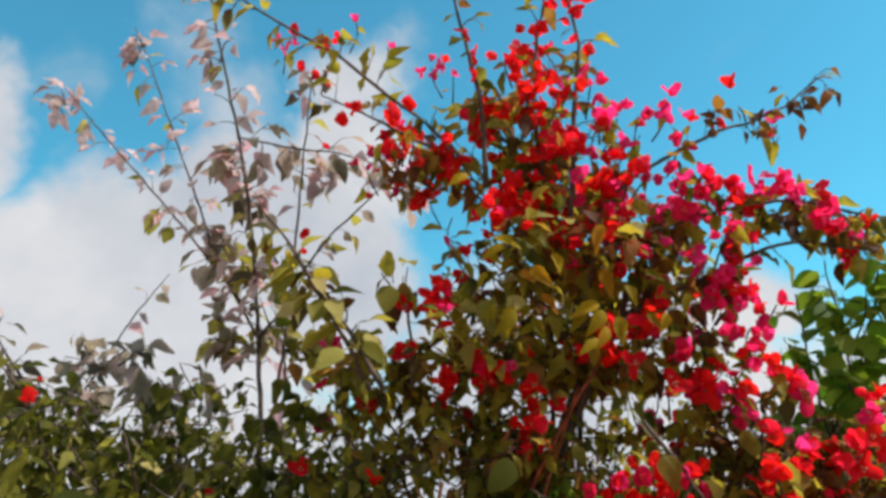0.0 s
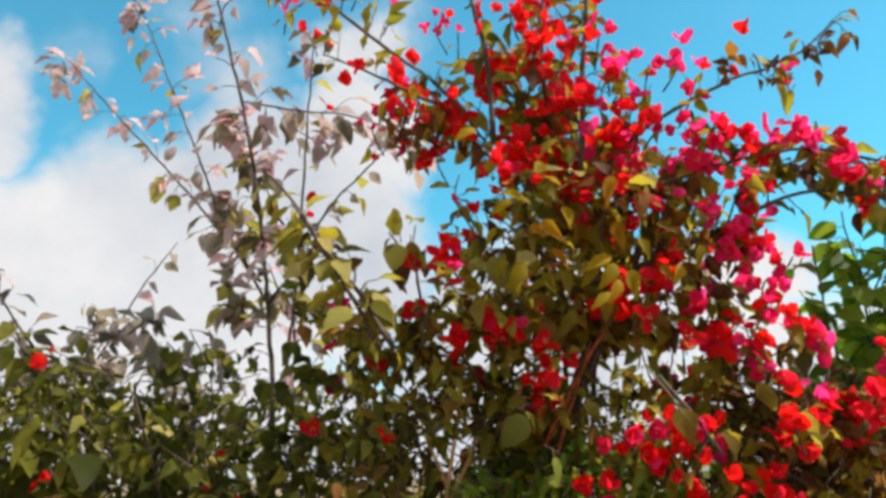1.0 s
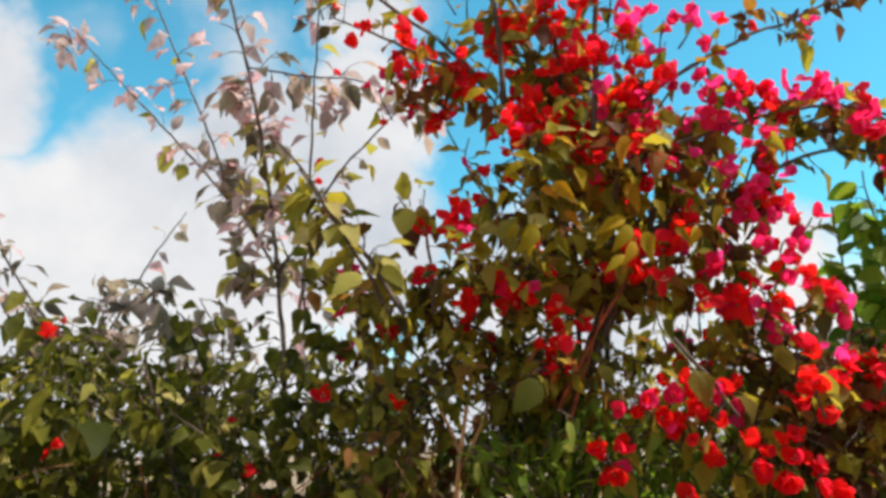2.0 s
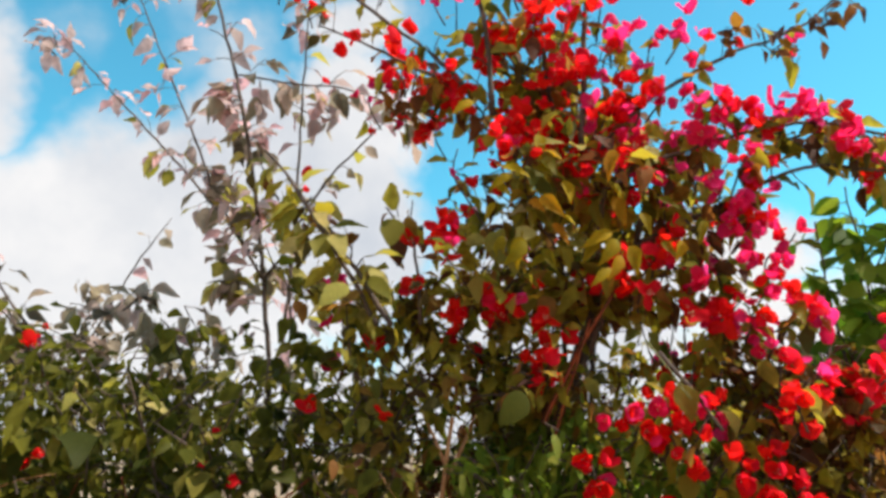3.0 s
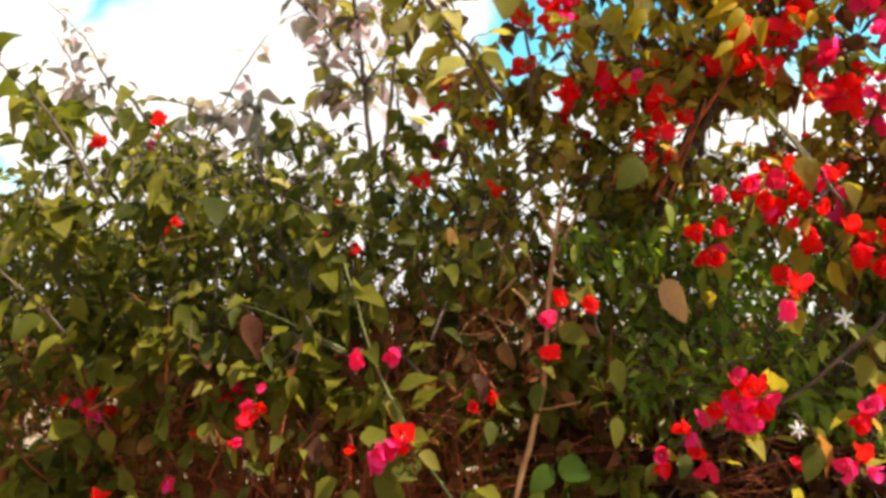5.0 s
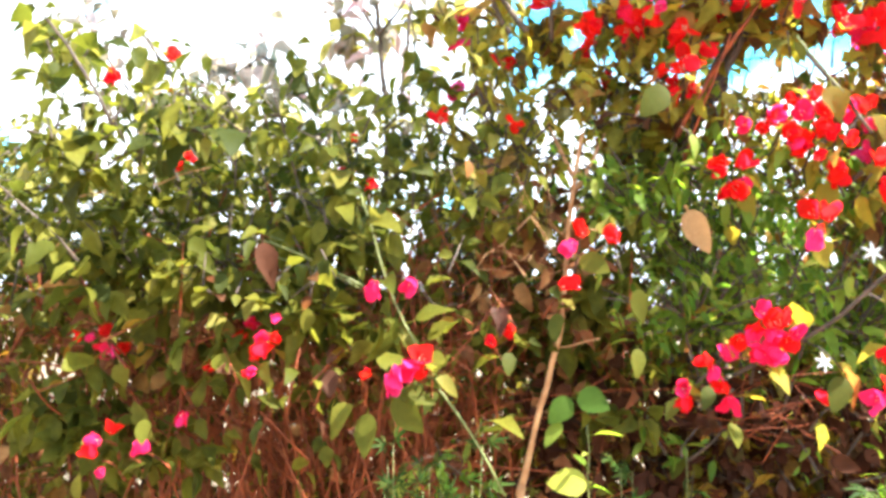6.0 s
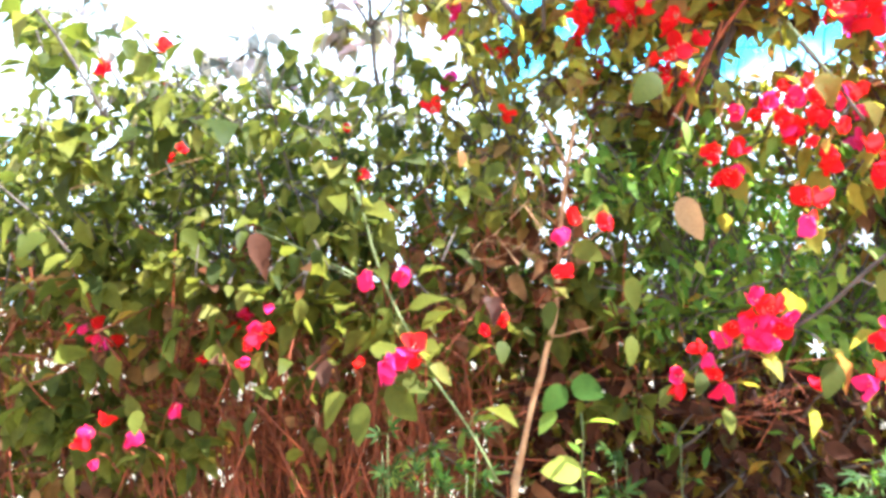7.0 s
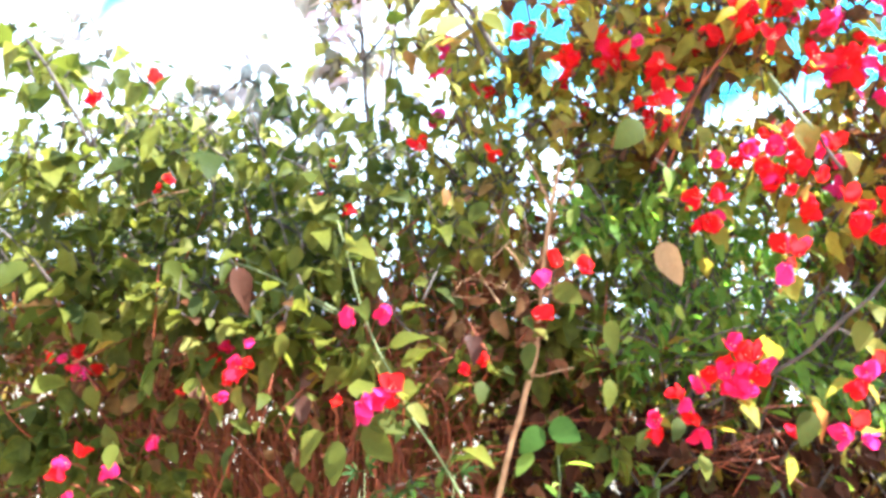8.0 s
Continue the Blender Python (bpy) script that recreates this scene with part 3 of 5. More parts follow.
clump(leggy, (-1.018, 1.500, 1.906), (0.108, 0.08, 0.095), leaves=26, flowers=0, size=0.056, bronze=0.05)
clump(leggy, (-0.683, 1.500, 1.853), (0.098, 0.08, 0.073), leaves=22, flowers=0, size=0.056, bronze=0.05)
clump(leggy, (-0.594, 1.500, 1.785), (0.106, 0.08, 0.059), leaves=29, flowers=0, size=0.056, bronze=0.05)
# arching branches of the flowering plant
spray(bougainvillea, [(-0.090, 1.050, 1.699), (-0.141, 1.072, 1.781), (-0.196, 1.091, 1.857), (-0.246, 1.109, 1.934), (-0.286, 1.120, 1.981)], 0.0038, 0.002, leaves=22, size=0.055, flowers=0, foot=False, gold=0.5)
spray(bougainvillea, [(-0.111, 1.070, 1.703), (-0.159, 1.083, 1.792), (-0.204, 1.093, 1.862), (-0.238, 1.100, 1.918)], 0.0036, 0.002, leaves=10, size=0.055, flowers=0, foot=False, gold=0.5)
spray(bougainvillea, [(0.050, 1.200, 2.080), (-0.035, 1.200, 2.173), (-0.105, 1.200, 2.235), (-0.198, 1.200, 2.318), (-0.283, 1.200, 2.374), (-0.382, 1.200, 2.444), (-0.461, 1.200, 2.497)], 0.004, 0.0018, leaves=26, size=0.05, flowers=3, foot=False)
spray(bougainvillea, [(0.032, 1.200, 2.102), (-0.076, 1.221, 2.168), (-0.159, 1.237, 2.224), (-0.235, 1.250, 2.268)], 0.004, 0.0015, leaves=12, size=0.048, flowers=8, foot=False)
spray(bougainvillea, [(0.057, 1.150, 2.037), (0.052, 1.150, 2.192), (0.034, 1.150, 2.280), (0.010, 1.150, 2.397), (-0.013, 1.150, 2.483)], 0.005, 0.002, leaves=14, size=0.052, flowers=4, foot=False)
spray(bougainvillea, [(0.154, 1.150, 1.987), (0.143, 1.150, 2.127), (0.144, 1.150, 2.256), (0.168, 1.150, 2.394), (0.192, 1.150, 2.503)], 0.005, 0.002, leaves=14, size=0.05, flowers=8, foot=True)
spray(bougainvillea, [(0.180, 1.100, 1.948), (0.192, 1.105, 2.063), (0.202, 1.110, 2.165), (0.216, 1.114, 2.274), (0.204, 1.117, 2.367), (0.204, 1.120, 2.440)], 0.005, 0.002, leaves=12, size=0.05, flowers=12, foot=False)
spray(bougainvillea, [(0.187, 1.100, 1.930), (0.264, 1.111, 2.016), (0.341, 1.120, 2.068), (0.430, 1.129, 2.116), (0.530, 1.139, 2.156), (0.596, 1.146, 2.207), (0.631, 1.150, 2.235)], 0.004, 0.0013, leaves=20, size=0.04, flowers=1, foot=False, young=0.85)
clump(bougainvillea, (0.592, 1.150, 2.198), (0.048, 0.02, 0.034), leaves=9, flowers=0, size=0.036, bronze=0.9)
clump(bougainvillea, (0.502, 1.150, 2.162), (0.041, 0.02, 0.041), leaves=7, flowers=1, size=0.04, bronze=0.9)
spray(bougainvillea, [(0.209, 1.100, 1.894), (0.326, 1.113, 1.951), (0.427, 1.123, 1.981), (0.529, 1.132, 1.998), (0.617, 1.141, 1.981), (0.706, 1.150, 1.969)], 0.005, 0.002, leaves=30, size=0.046, flowers=5, foot=True)
spray(bougainvillea, [(0.255, 1.150, 1.821), (0.371, 1.150, 1.872), (0.463, 1.150, 1.917), (0.543, 1.150, 1.934), (0.645, 1.150, 1.923)], 0.005, 0.002, leaves=14, size=0.05, flowers=6, foot=False)
spray(bougainvillea, [(0.140, 1.300, 1.575), (0.188, 1.272, 1.685), (0.223, 1.245, 1.798), (0.240, 1.223, 1.896), (0.196, 1.200, 1.986)], 0.006, 0.004, leaves=8, size=0.05, flowers=0, foot=True)
spray(bougainvillea, [(0.107, 1.200, 1.527), (0.148, 1.200, 1.612), (0.180, 1.200, 1.699), (0.214, 1.200, 1.805)], 0.006, 0.003, leaves=6, size=0.05, flowers=0, foot=False)
spray(bougainvillea, [(0.114, 1.200, 1.556), (0.152, 1.190, 1.620), (0.197, 1.176, 1.705), (0.244, 1.161, 1.797), (0.269, 1.150, 1.865)], 0.007, 0.004, leaves=8, size=0.05, flowers=0, foot=False)
spray(bougainvillea, [(0.130, 1.200, 1.565), (0.167, 1.200, 1.681), (0.227, 1.200, 1.780), (0.261, 1.200, 1.873)], 0.005, 0.003, leaves=6, size=0.05, flowers=0, foot=False)
spray(bougainvillea, [(0.248, 1.050, 1.655), (0.292, 1.050, 1.598), (0.317, 1.050, 1.556)], 0.003, 0.002, leaves=3, size=0.05, flowers=0, foot=False)
spray(bougainvillea, [(0.166, 1.100, 1.265), (0.256, 1.061, 1.325), (0.310, 1.031, 1.380), (0.359, 1.000, 1.437)], 0.003, 0.002, leaves=6, size=0.055, flowers=0, foot=False)
spray(bougainvillea, [(-0.057, 1.120, 1.710), (-0.060, 1.120, 1.783), (-0.064, 1.120, 1.830)], 0.003, 0.002, leaves=6, size=0.05, flowers=2, foot=False)
spray(bougainvillea, [(0.045, 1.200, 1.863), (0.015, 1.200, 1.920), (-0.008, 1.200, 1.960), (0.002, 1.200, 2.004)], 0.002, 0.001, leaves=8, size=0.042, flowers=1, foot=False)
clump(bougainvillea, (0.053, 1.180, 2.232), (0.070, 0.14, 0.080), leaves=28, flowers=7, size=0.05, bronze=0.3, pink=0.04)
clump(bougainvillea, (0.128, 1.180, 2.164), (0.108, 0.14, 0.088), leaves=65, flowers=21, size=0.05, bronze=0.3, pink=0.04)
clump(bougainvillea, (0.068, 1.180, 2.071), (0.104, 0.14, 0.066), leaves=62, flowers=15, size=0.05, bronze=0.3, pink=0.04)
clump(bougainvillea, (0.170, 1.180, 2.049), (0.104, 0.14, 0.085), leaves=67, flowers=21, size=0.05, bronze=0.3, pink=0.04)
clump(bougainvillea, (0.118, 1.180, 1.913), (0.099, 0.14, 0.081), leaves=104, flowers=5, size=0.05, bronze=0.3, pink=0.04, gold=0.15)
clump(bougainvillea, (0.217, 1.180, 1.930), (0.101, 0.14, 0.082), leaves=72, flowers=15, size=0.05, bronze=0.3, pink=0.04, gold=0.15)
clump(bougainvillea, (0.276, 1.180, 1.997), (0.085, 0.14, 0.066), leaves=41, flowers=17, size=0.05, bronze=0.3, pink=0.50)
clump(bougainvillea, (0.369, 1.180, 2.016), (0.077, 0.14, 0.058), leaves=23, flowers=13, size=0.05, bronze=0.7, pink=0.90)
clump(bougainvillea, (0.302, 1.180, 1.882), (0.101, 0.14, 0.073), leaves=46, flowers=10, size=0.05, bronze=0.75, pink=0.50)
clump(bougainvillea, (0.401, 1.180, 1.900), (0.066, 0.14, 0.066), leaves=18, flowers=7, size=0.05, bronze=0.75, pink=0.90)
clump(bougainvillea, (0.173, 1.180, 1.803), (0.133, 0.14, 0.080), leaves=96, flowers=4, size=0.05, bronze=0.3, pink=0.04, gold=0.15)
clump(bougainvillea, (0.043, 1.180, 1.786), (0.096, 0.14, 0.070), leaves=104, flowers=2, size=0.05, bronze=0.1, pink=0.04, gold=0.15)
clump(bougainvillea, (0.041, 1.180, 1.701), (0.129, 0.14, 0.069), leaves=78, flowers=2, size=0.038, bronze=0.1, pink=0.04)
clump(bougainvillea, (0.256, 1.180, 1.758), (0.115, 0.14, 0.071), leaves=65, flowers=5, size=0.05, bronze=0.4, pink=0.04, gold=0.15)
clump(bougainvillea, (0.388, 1.180, 1.800), (0.101, 0.14, 0.074), leaves=31, flowers=5, size=0.05, bronze=0.3, pink=0.90)
clump(bougainvillea, (0.420, 1.180, 1.714), (0.101, 0.14, 0.055), leaves=33, flowers=7, size=0.038, bronze=0.4, pink=0.90)
clump(bougainvillea, (0.290, 1.180, 1.674), (0.150, 0.14, 0.071), leaves=59, flowers=2, size=0.038, bronze=0.4, pink=0.04)
clump(bougainvillea, (0.130, 1.180, 1.635), (0.163, 0.14, 0.069), leaves=91, flowers=1, size=0.038, bronze=0.4, pink=0.04)
clump(bougainvillea, (0.203, 1.180, 2.297), (0.062, 0.14, 0.093), leaves=20, flowers=8, size=0.05, bronze=0.3, pink=0.50)
clump(bougainvillea, (-0.129, 1.180, 1.762), (0.061, 0.14, 0.052), leaves=26, flowers=1, size=0.042, bronze=0.1, pink=0.04, gold=0.4)
clump(bougainvillea, (-0.068, 1.180, 1.661), (0.103, 0.14, 0.069), leaves=46, flowers=1, size=0.038, bronze=0.1, pink=0.04)
clump(bougainvillea, (-0.166, 1.180, 1.833), (0.053, 0.14, 0.053), leaves=15, flowers=0, size=0.042, bronze=0.3, pink=0.04, gold=0.4)
clump(bougainvillea, (-0.270, 1.180, 1.937), (0.056, 0.14, 0.065), leaves=33, flowers=0, size=0.042, bronze=0.3, pink=0.04, gold=0.4)
clump(bougainvillea, (-0.209, 1.180, 1.798), (0.053, 0.14, 0.044), leaves=18, flowers=0, size=0.042, bronze=0.1, pink=0.04, gold=0.4)
clump(bougainvillea, (-0.070, 1.180, 1.868), (0.053, 0.14, 0.036), leaves=15, flowers=0, size=0.05, bronze=0.3, pink=0.04)
clump(bougainvillea, (0.488, 1.180, 2.014), (0.080, 0.14, 0.030), leaves=23, flowers=7, size=0.05, bronze=0.7, pink=0.90)
clump(bougainvillea, (0.616, 1.180, 1.973), (0.092, 0.14, 0.041), leaves=44, flowers=5, size=0.05, bronze=0.3, pink=0.90)
clump(bougainvillea, (-0.072, 1.180, 2.114), (0.057, 0.14, 0.057), leaves=23, flowers=8, size=0.05, bronze=0.7, pink=0.04)
clump(bougainvillea, (0.215, 1.420, 1.956), (0.328, 0.16, 0.208), leaves=120, flowers=21, size=0.048, bronze=0.5)
clump(bougainvillea, (0.175, 1.350, 2.160), (0.142, 0.1, 0.252), leaves=150, flowers=16, size=0.048)
clump(bougainvillea, (0.414, 1.350, 1.986), (0.141, 0.1, 0.108), leaves=60, flowers=8, size=0.048)
clump(bougainvillea, (0.069, 1.150, 1.724), (0.251, 0.12, 0.117), leaves=40, flowers=2, size=0.038, pink=0.3)
clump(bougainvillea, (0.288, 1.100, 1.545), (0.136, 0.12, 0.136), leaves=40, flowers=2, size=0.038, pink=0.3)
clump(vine, (0.114, 1.200, 1.589), (0.102, 0.08, 0.128), leaves=90, flowers=0, size=0.038)
clump(vine, (0.056, 1.100, 1.515), (0.091, 0.05, 0.068), leaves=90, flowers=0, size=0.036)
clump(vine, (0.159, 1.080, 1.556), (0.084, 0.05, 0.069), leaves=70, flowers=0, size=0.036)
clump(vine, (0.291, 1.150, 1.555), (0.143, 0.08, 0.126), leaves=110, flowers=0, size=0.036)
clump(bougainvillea, (-0.127, 1.150, 1.620), (0.130, 0.14, 0.162), leaves=150, flowers=2, size=0.036)
clump(vine, (0.069, 1.300, 1.575), (0.156, 0.1, 0.119), leaves=190, flowers=0, size=0.036)
clump(bougainvillea, (0.514, 1.120, 1.605), (0.108, 0.06, 0.063), leaves=150, flowers=3, size=0.036, bronze=0.5, pink=0.0)
clump(bougainvillea, (0.446, 1.200, 1.618), (0.112, 0.06, 0.065), leaves=90, flowers=3, size=0.036, bronze=0.3)
clump(bougainvillea, (0.433, 1.300, 1.633), (0.150, 0.1, 0.080), leaves=80, flowers=3, size=0.036, bronze=0.15)
clump(bougainvillea, (0.266, 1.300, 1.697), (0.117, 0.08, 0.068), leaves=36, flowers=1, size=0.036, bronze=0.15)
truss(bougainvillea, (0.395, 0.970, 1.610), 0.016, 3, pink=0.15)
truss(bougainvillea, (0.479, 0.970, 1.606), 0.016, 3, pink=0.15)
clump(vine, (0.237, 1.150, 1.380), (0.163, 0.08, 0.098), leaves=150, flowers=0, size=0.042)
clump(bougainvillea, (-0.078, 1.160, 1.734), (0.060, 0.08, 0.060), leaves=46, size=0.036, bronze=0.3)
clump(bougainvillea, (-0.074, 1.200, 1.788), (0.045, 0.08, 0.060), leaves=30, size=0.046, bronze=0.3)
clump(bougainvillea, (-0.133, 1.200, 1.746), (0.060, 0.08, 0.070), leaves=40, size=0.046, bronze=0.3)
# flower trusses that stand out
truss(bougainvillea, (0.093, 1.100, 2.251), 0.026, 4, pink=0.04)
truss(bougainvillea, (0.227, 1.100, 2.190), 0.036, 4, pink=0.95)
truss(bougainvillea, (0.241, 1.100, 2.143), 0.031, 3, pink=0.95)
truss(bougainvillea, (0.264, 1.100, 2.128), 0.031, 3, pink=0.95)
truss(bougainvillea, (0.298, 1.100, 2.132), 0.025, 2, pink=0.95)
truss(bougainvillea, (0.348, 1.100, 2.147), 0.032, 3, pink=0.95)
truss(bougainvillea, (0.366, 1.100, 2.106), 0.036, 4, pink=0.95)
truss(bougainvillea, (0.224, 1.100, 2.094), 0.035, 4, pink=0.55)
truss(bougainvillea, (0.265, 1.100, 2.059), 0.035, 4, pink=0.55)
truss(bougainvillea, (0.307, 1.100, 2.049), 0.025, 2, pink=0.95)
truss(bougainvillea, (0.354, 1.100, 2.041), 0.030, 3, pink=0.95)
truss(bougainvillea, (0.383, 1.100, 2.028), 0.012, 1, pink=0.95)
truss(bougainvillea, (0.357, 1.100, 1.991), 0.035, 8, pink=0.60)
truss(bougainvillea, (0.413, 1.100, 1.995), 0.035, 8, pink=0.60)
truss(bougainvillea, (0.482, 1.100, 2.001), 0.031, 6, pink=0.95)
truss(bougainvillea, (0.505, 1.100, 1.989), 0.026, 4, pink=0.60)
truss(bougainvillea, (0.584, 1.100, 1.960), 0.032, 6, pink=0.60)
truss(bougainvillea, (0.628, 1.100, 1.949), 0.013, 1, pink=0.60)
truss(bougainvillea, (0.062, 1.100, 1.968), 0.037, 10, pink=0.04)
truss(bougainvillea, (0.126, 1.100, 1.972), 0.029, 6, pink=0.04)
truss(bougainvillea, (0.177, 1.100, 1.912), 0.036, 10, pink=0.04)
truss(bougainvillea, (0.268, 1.100, 1.900), 0.037, 10, pink=0.55)
truss(bougainvillea, (0.247, 1.100, 1.947), 0.029, 6, pink=0.55)
truss(bougainvillea, (0.374, 1.100, 1.890), 0.034, 8, pink=0.60)
truss(bougainvillea, (0.419, 1.100, 1.918), 0.030, 6, pink=0.60)
truss(bougainvillea, (0.409, 1.100, 1.840), 0.041, 12, pink=0.60)
truss(bougainvillea, (0.426, 1.100, 1.790), 0.036, 9, pink=0.60)
truss(bougainvillea, (0.450, 1.100, 1.741), 0.036, 5, pink=0.60)
truss(bougainvillea, (0.351, 1.100, 1.703), 0.023, 3, pink=0.55)
truss(bougainvillea, (0.305, 1.100, 1.703), 0.020, 3, pink=0.55)
truss(bougainvillea, (0.399, 1.100, 1.710), 0.028, 4, pink=0.60)
truss(bougainvillea, (0.469, 1.100, 1.709), 0.031, 4, pink=0.60)
truss(bougainvillea, (0.415, 1.100, 1.664), 0.023, 3, pink=0.60)
truss(bougainvillea, (0.226, 1.100, 1.792), 0.028, 6, pink=0.04)
truss(bougainvillea, (0.246, 1.100, 1.743), 0.022, 3, pink=0.04)
truss(bougainvillea, (0.125, 1.100, 1.705), 0.027, 4, pink=0.04)
truss(bougainvillea, (0.063, 1.100, 1.728), 0.033, 5, pink=0.04)
truss(bougainvillea, (-0.000, 1.100, 1.706), 0.027, 4, pink=0.04)
truss(bougainvillea, (-0.011, 1.100, 1.832), 0.035, 10, pink=0.04)
truss(bougainvillea, (0.016, 1.100, 1.738), 0.019, 3, pink=0.04)
truss(bougainvillea, (0.111, 1.100, 1.644), 0.019, 3, pink=0.06)
truss(bougainvillea, (0.084, 1.100, 1.753), 0.019, 3, pink=0.04)
truss(bougainvillea, (0.141, 1.100, 2.192), 0.036, 8, pink=0.04)
truss(bougainvillea, (0.121, 1.100, 2.141), 0.030, 6, pink=0.04)
truss(bougainvillea, (0.167, 1.100, 2.090), 0.035, 8, pink=0.04)
truss(bougainvillea, (0.089, 1.100, 2.014), 0.029, 6, pink=0.04)
truss(bougainvillea, (0.340, 1.100, 1.742), 0.030, 4, pink=0.55)
truss(bougainvillea, (0.387, 1.100, 1.742), 0.035, 5, pink=0.60)
truss(bougainvillea, (0.276, 1.100, 1.808), 0.023, 4, pink=0.04)
truss(bougainvillea, (0.218, 1.100, 2.012), 0.034, 8, pink=0.55)
truss(bougainvillea, (-0.108, 1.250, 2.173), 0.042, 7, pink=0.6, bract=0.0155)
truss(bougainvillea, (-0.073, 1.250, 2.184), 0.032, 5, pink=0.6, bract=0.016)
truss(bougainvillea, (-0.147, 1.250, 2.123), 0.032, 5, pink=0.9, bract=0.0145)
truss(bougainvillea, (-0.085, 1.250, 2.095), 0.038, 6, pink=0.6, bract=0.016)
truss(bougainvillea, (-0.035, 1.250, 2.062), 0.024, 4, pink=0.06)
truss(bougainvillea, (-0.025, 1.250, 2.143), 0.024, 4, pink=0.06)
truss(bougainvillea, (-0.032, 1.250, 2.324), 0.032, 6, pink=0.9, bract=0.016)
truss(bougainvillea, (0.007, 1.250, 2.309), 0.013, 1, pink=0.9, bract=0.016)
truss(bougainvillea, (-0.116, 1.250, 2.370), 0.013, 1, pink=0.9, bract=0.016)
truss(bougainvillea, (-0.177, 1.250, 2.427), 0.014, 1, pink=0.9, bract=0.016)
truss(bougainvillea, (-0.315, 1.250, 2.382), 0.027, 4, pink=0.9, bract=0.016)
truss(bougainvillea, (-0.212, 1.250, 1.797), 0.023, 4, pink=0.9)
truss(bougainvillea, (-0.183, 1.250, 1.807), 0.020, 3, pink=0.9)
truss(bougainvillea, (-0.207, 1.250, 1.682), 0.011, 1, pink=0.9)
truss(bougainvillea, (0.585, 1.250, 2.193), 0.027, 4, pink=1.0)
truss(bougainvillea, (0.533, 1.250, 1.862), 0.012, 1, pink=1.0)
truss(bougainvillea, (0.380, 0.950, 1.587), 0.015, 2, pink=0.3)
truss(bougainvillea, (0.136, 1.030, 1.291), 0.018, 3, split=True, pink=0.6)
truss(bougainvillea, (0.154, 1.030, 1.316), 0.015, 2, split=True, pink=0.6)
truss(bougainvillea, (0.179, 1.030, 1.292), 0.018, 3, split=True, pink=0.6)
truss(bougainvillea, (0.178, 1.030, 1.327), 0.018, 3, split=True, pink=0.6)
truss(bougainvillea, (0.206, 1.030, 1.319), 0.021, 4, split=True, pink=0.6)
truss(bougainvillea, (0.196, 1.030, 1.293), 0.018, 3, split=True, pink=0.6)
truss(bougainvillea, (0.096, 1.030, 1.255), 0.014, 2, split=True, pink=0.6)
truss(bougainvillea, (0.148, 1.030, 1.255), 0.015, 2, split=True, pink=0.6)
truss(bougainvillea, (0.253, 1.030, 1.237), 0.011, 1, split=True, pink=0.6)
truss(bougainvillea, (0.306, 1.000, 1.259), 0.018, 3, pink=0.6)
truss(bougainvillea, (0.322, 1.000, 1.313), 0.018, 3, pink=0.6)
truss(bougainvillea, (0.239, 1.000, 1.445), 0.014, 2, pink=0.6)
truss(bougainvillea, (-0.013, 1.120, 1.712), 0.015, 2, pink=0.15)
truss(bougainvillea, (0.071, 1.120, 1.726), 0.015, 2, pink=0.15)
truss(bougainvillea, (0.111, 1.120, 1.635), 0.014, 2, pink=0.15)
truss(bougainvillea, (0.081, 1.120, 1.653), 0.010, 1, pink=0.15)
truss(bougainvillea, (0.122, 1.120, 1.673), 0.010, 1, pink=0.15)
truss(bougainvillea, (0.197, 1.120, 1.751), 0.011, 1, pink=0.15)
truss(bougainvillea, (0.353, 1.120, 1.718), 0.019, 3, pink=0.4)
truss(bougainvillea, (0.563, 1.100, 1.640), 0.034, 5, pink=0.1)
truss(bougainvillea, (0.528, 1.100, 1.612), 0.030, 7, pink=0.1)
truss(bougainvillea, (0.590, 1.100, 1.676), 0.034, 5, pink=0.60)
truss(bougainvillea, (0.463, 1.100, 1.622), 0.022, 3, pink=0.1)
truss(bougainvillea, (0.194, 1.070, 1.578), 0.026, 5, pink=0.3)
truss(bougainvillea, (0.219, 1.070, 1.564), 0.018, 3, pink=0.2)
truss(bougainvillea, (0.252, 1.070, 1.594), 0.020, 4, pink=0.3)
truss(bougainvillea, (0.283, 1.070, 1.582), 0.016, 3, pink=0.2)
truss(bougainvillea, (0.262, 1.070, 1.559), 0.016, 3, pink=0.1)
truss(bougainvillea, (0.319, 1.070, 1.594), 0.020, 4, pink=0.2)
truss(bougainvillea, (0.292, 1.070, 1.526), 0.026, 5, pink=0.2)
truss(bougainvillea, (0.254, 1.070, 1.533), 0.014, 2, pink=0.1)
truss(bougainvillea, (0.323, 1.070, 1.511), 0.026, 5, pink=0)
truss(bougainvillea, (0.378, 1.070, 1.503), 0.034, 8, pink=0)
truss(bougainvillea, (0.414, 1.070, 1.487), 0.028, 6, pink=0)
truss(bougainvillea, (0.266, 1.070, 1.456), 0.014, 2, pink=0)
truss(bougainvillea, (0.166, 1.070, 1.523), 0.016, 3, pink=0.2)
truss(bougainvillea, (0.162, 1.070, 1.501), 0.014, 3, pink=0.5)
truss(bougainvillea, (0.166, 1.070, 1.479), 0.012, 2, pink=0.2)
truss(bougainvillea, (0.438, 1.070, 1.613), 0.032, 7, pink=0)
truss(bougainvillea, (0.439, 1.070, 1.576), 0.026, 5, pink=0)
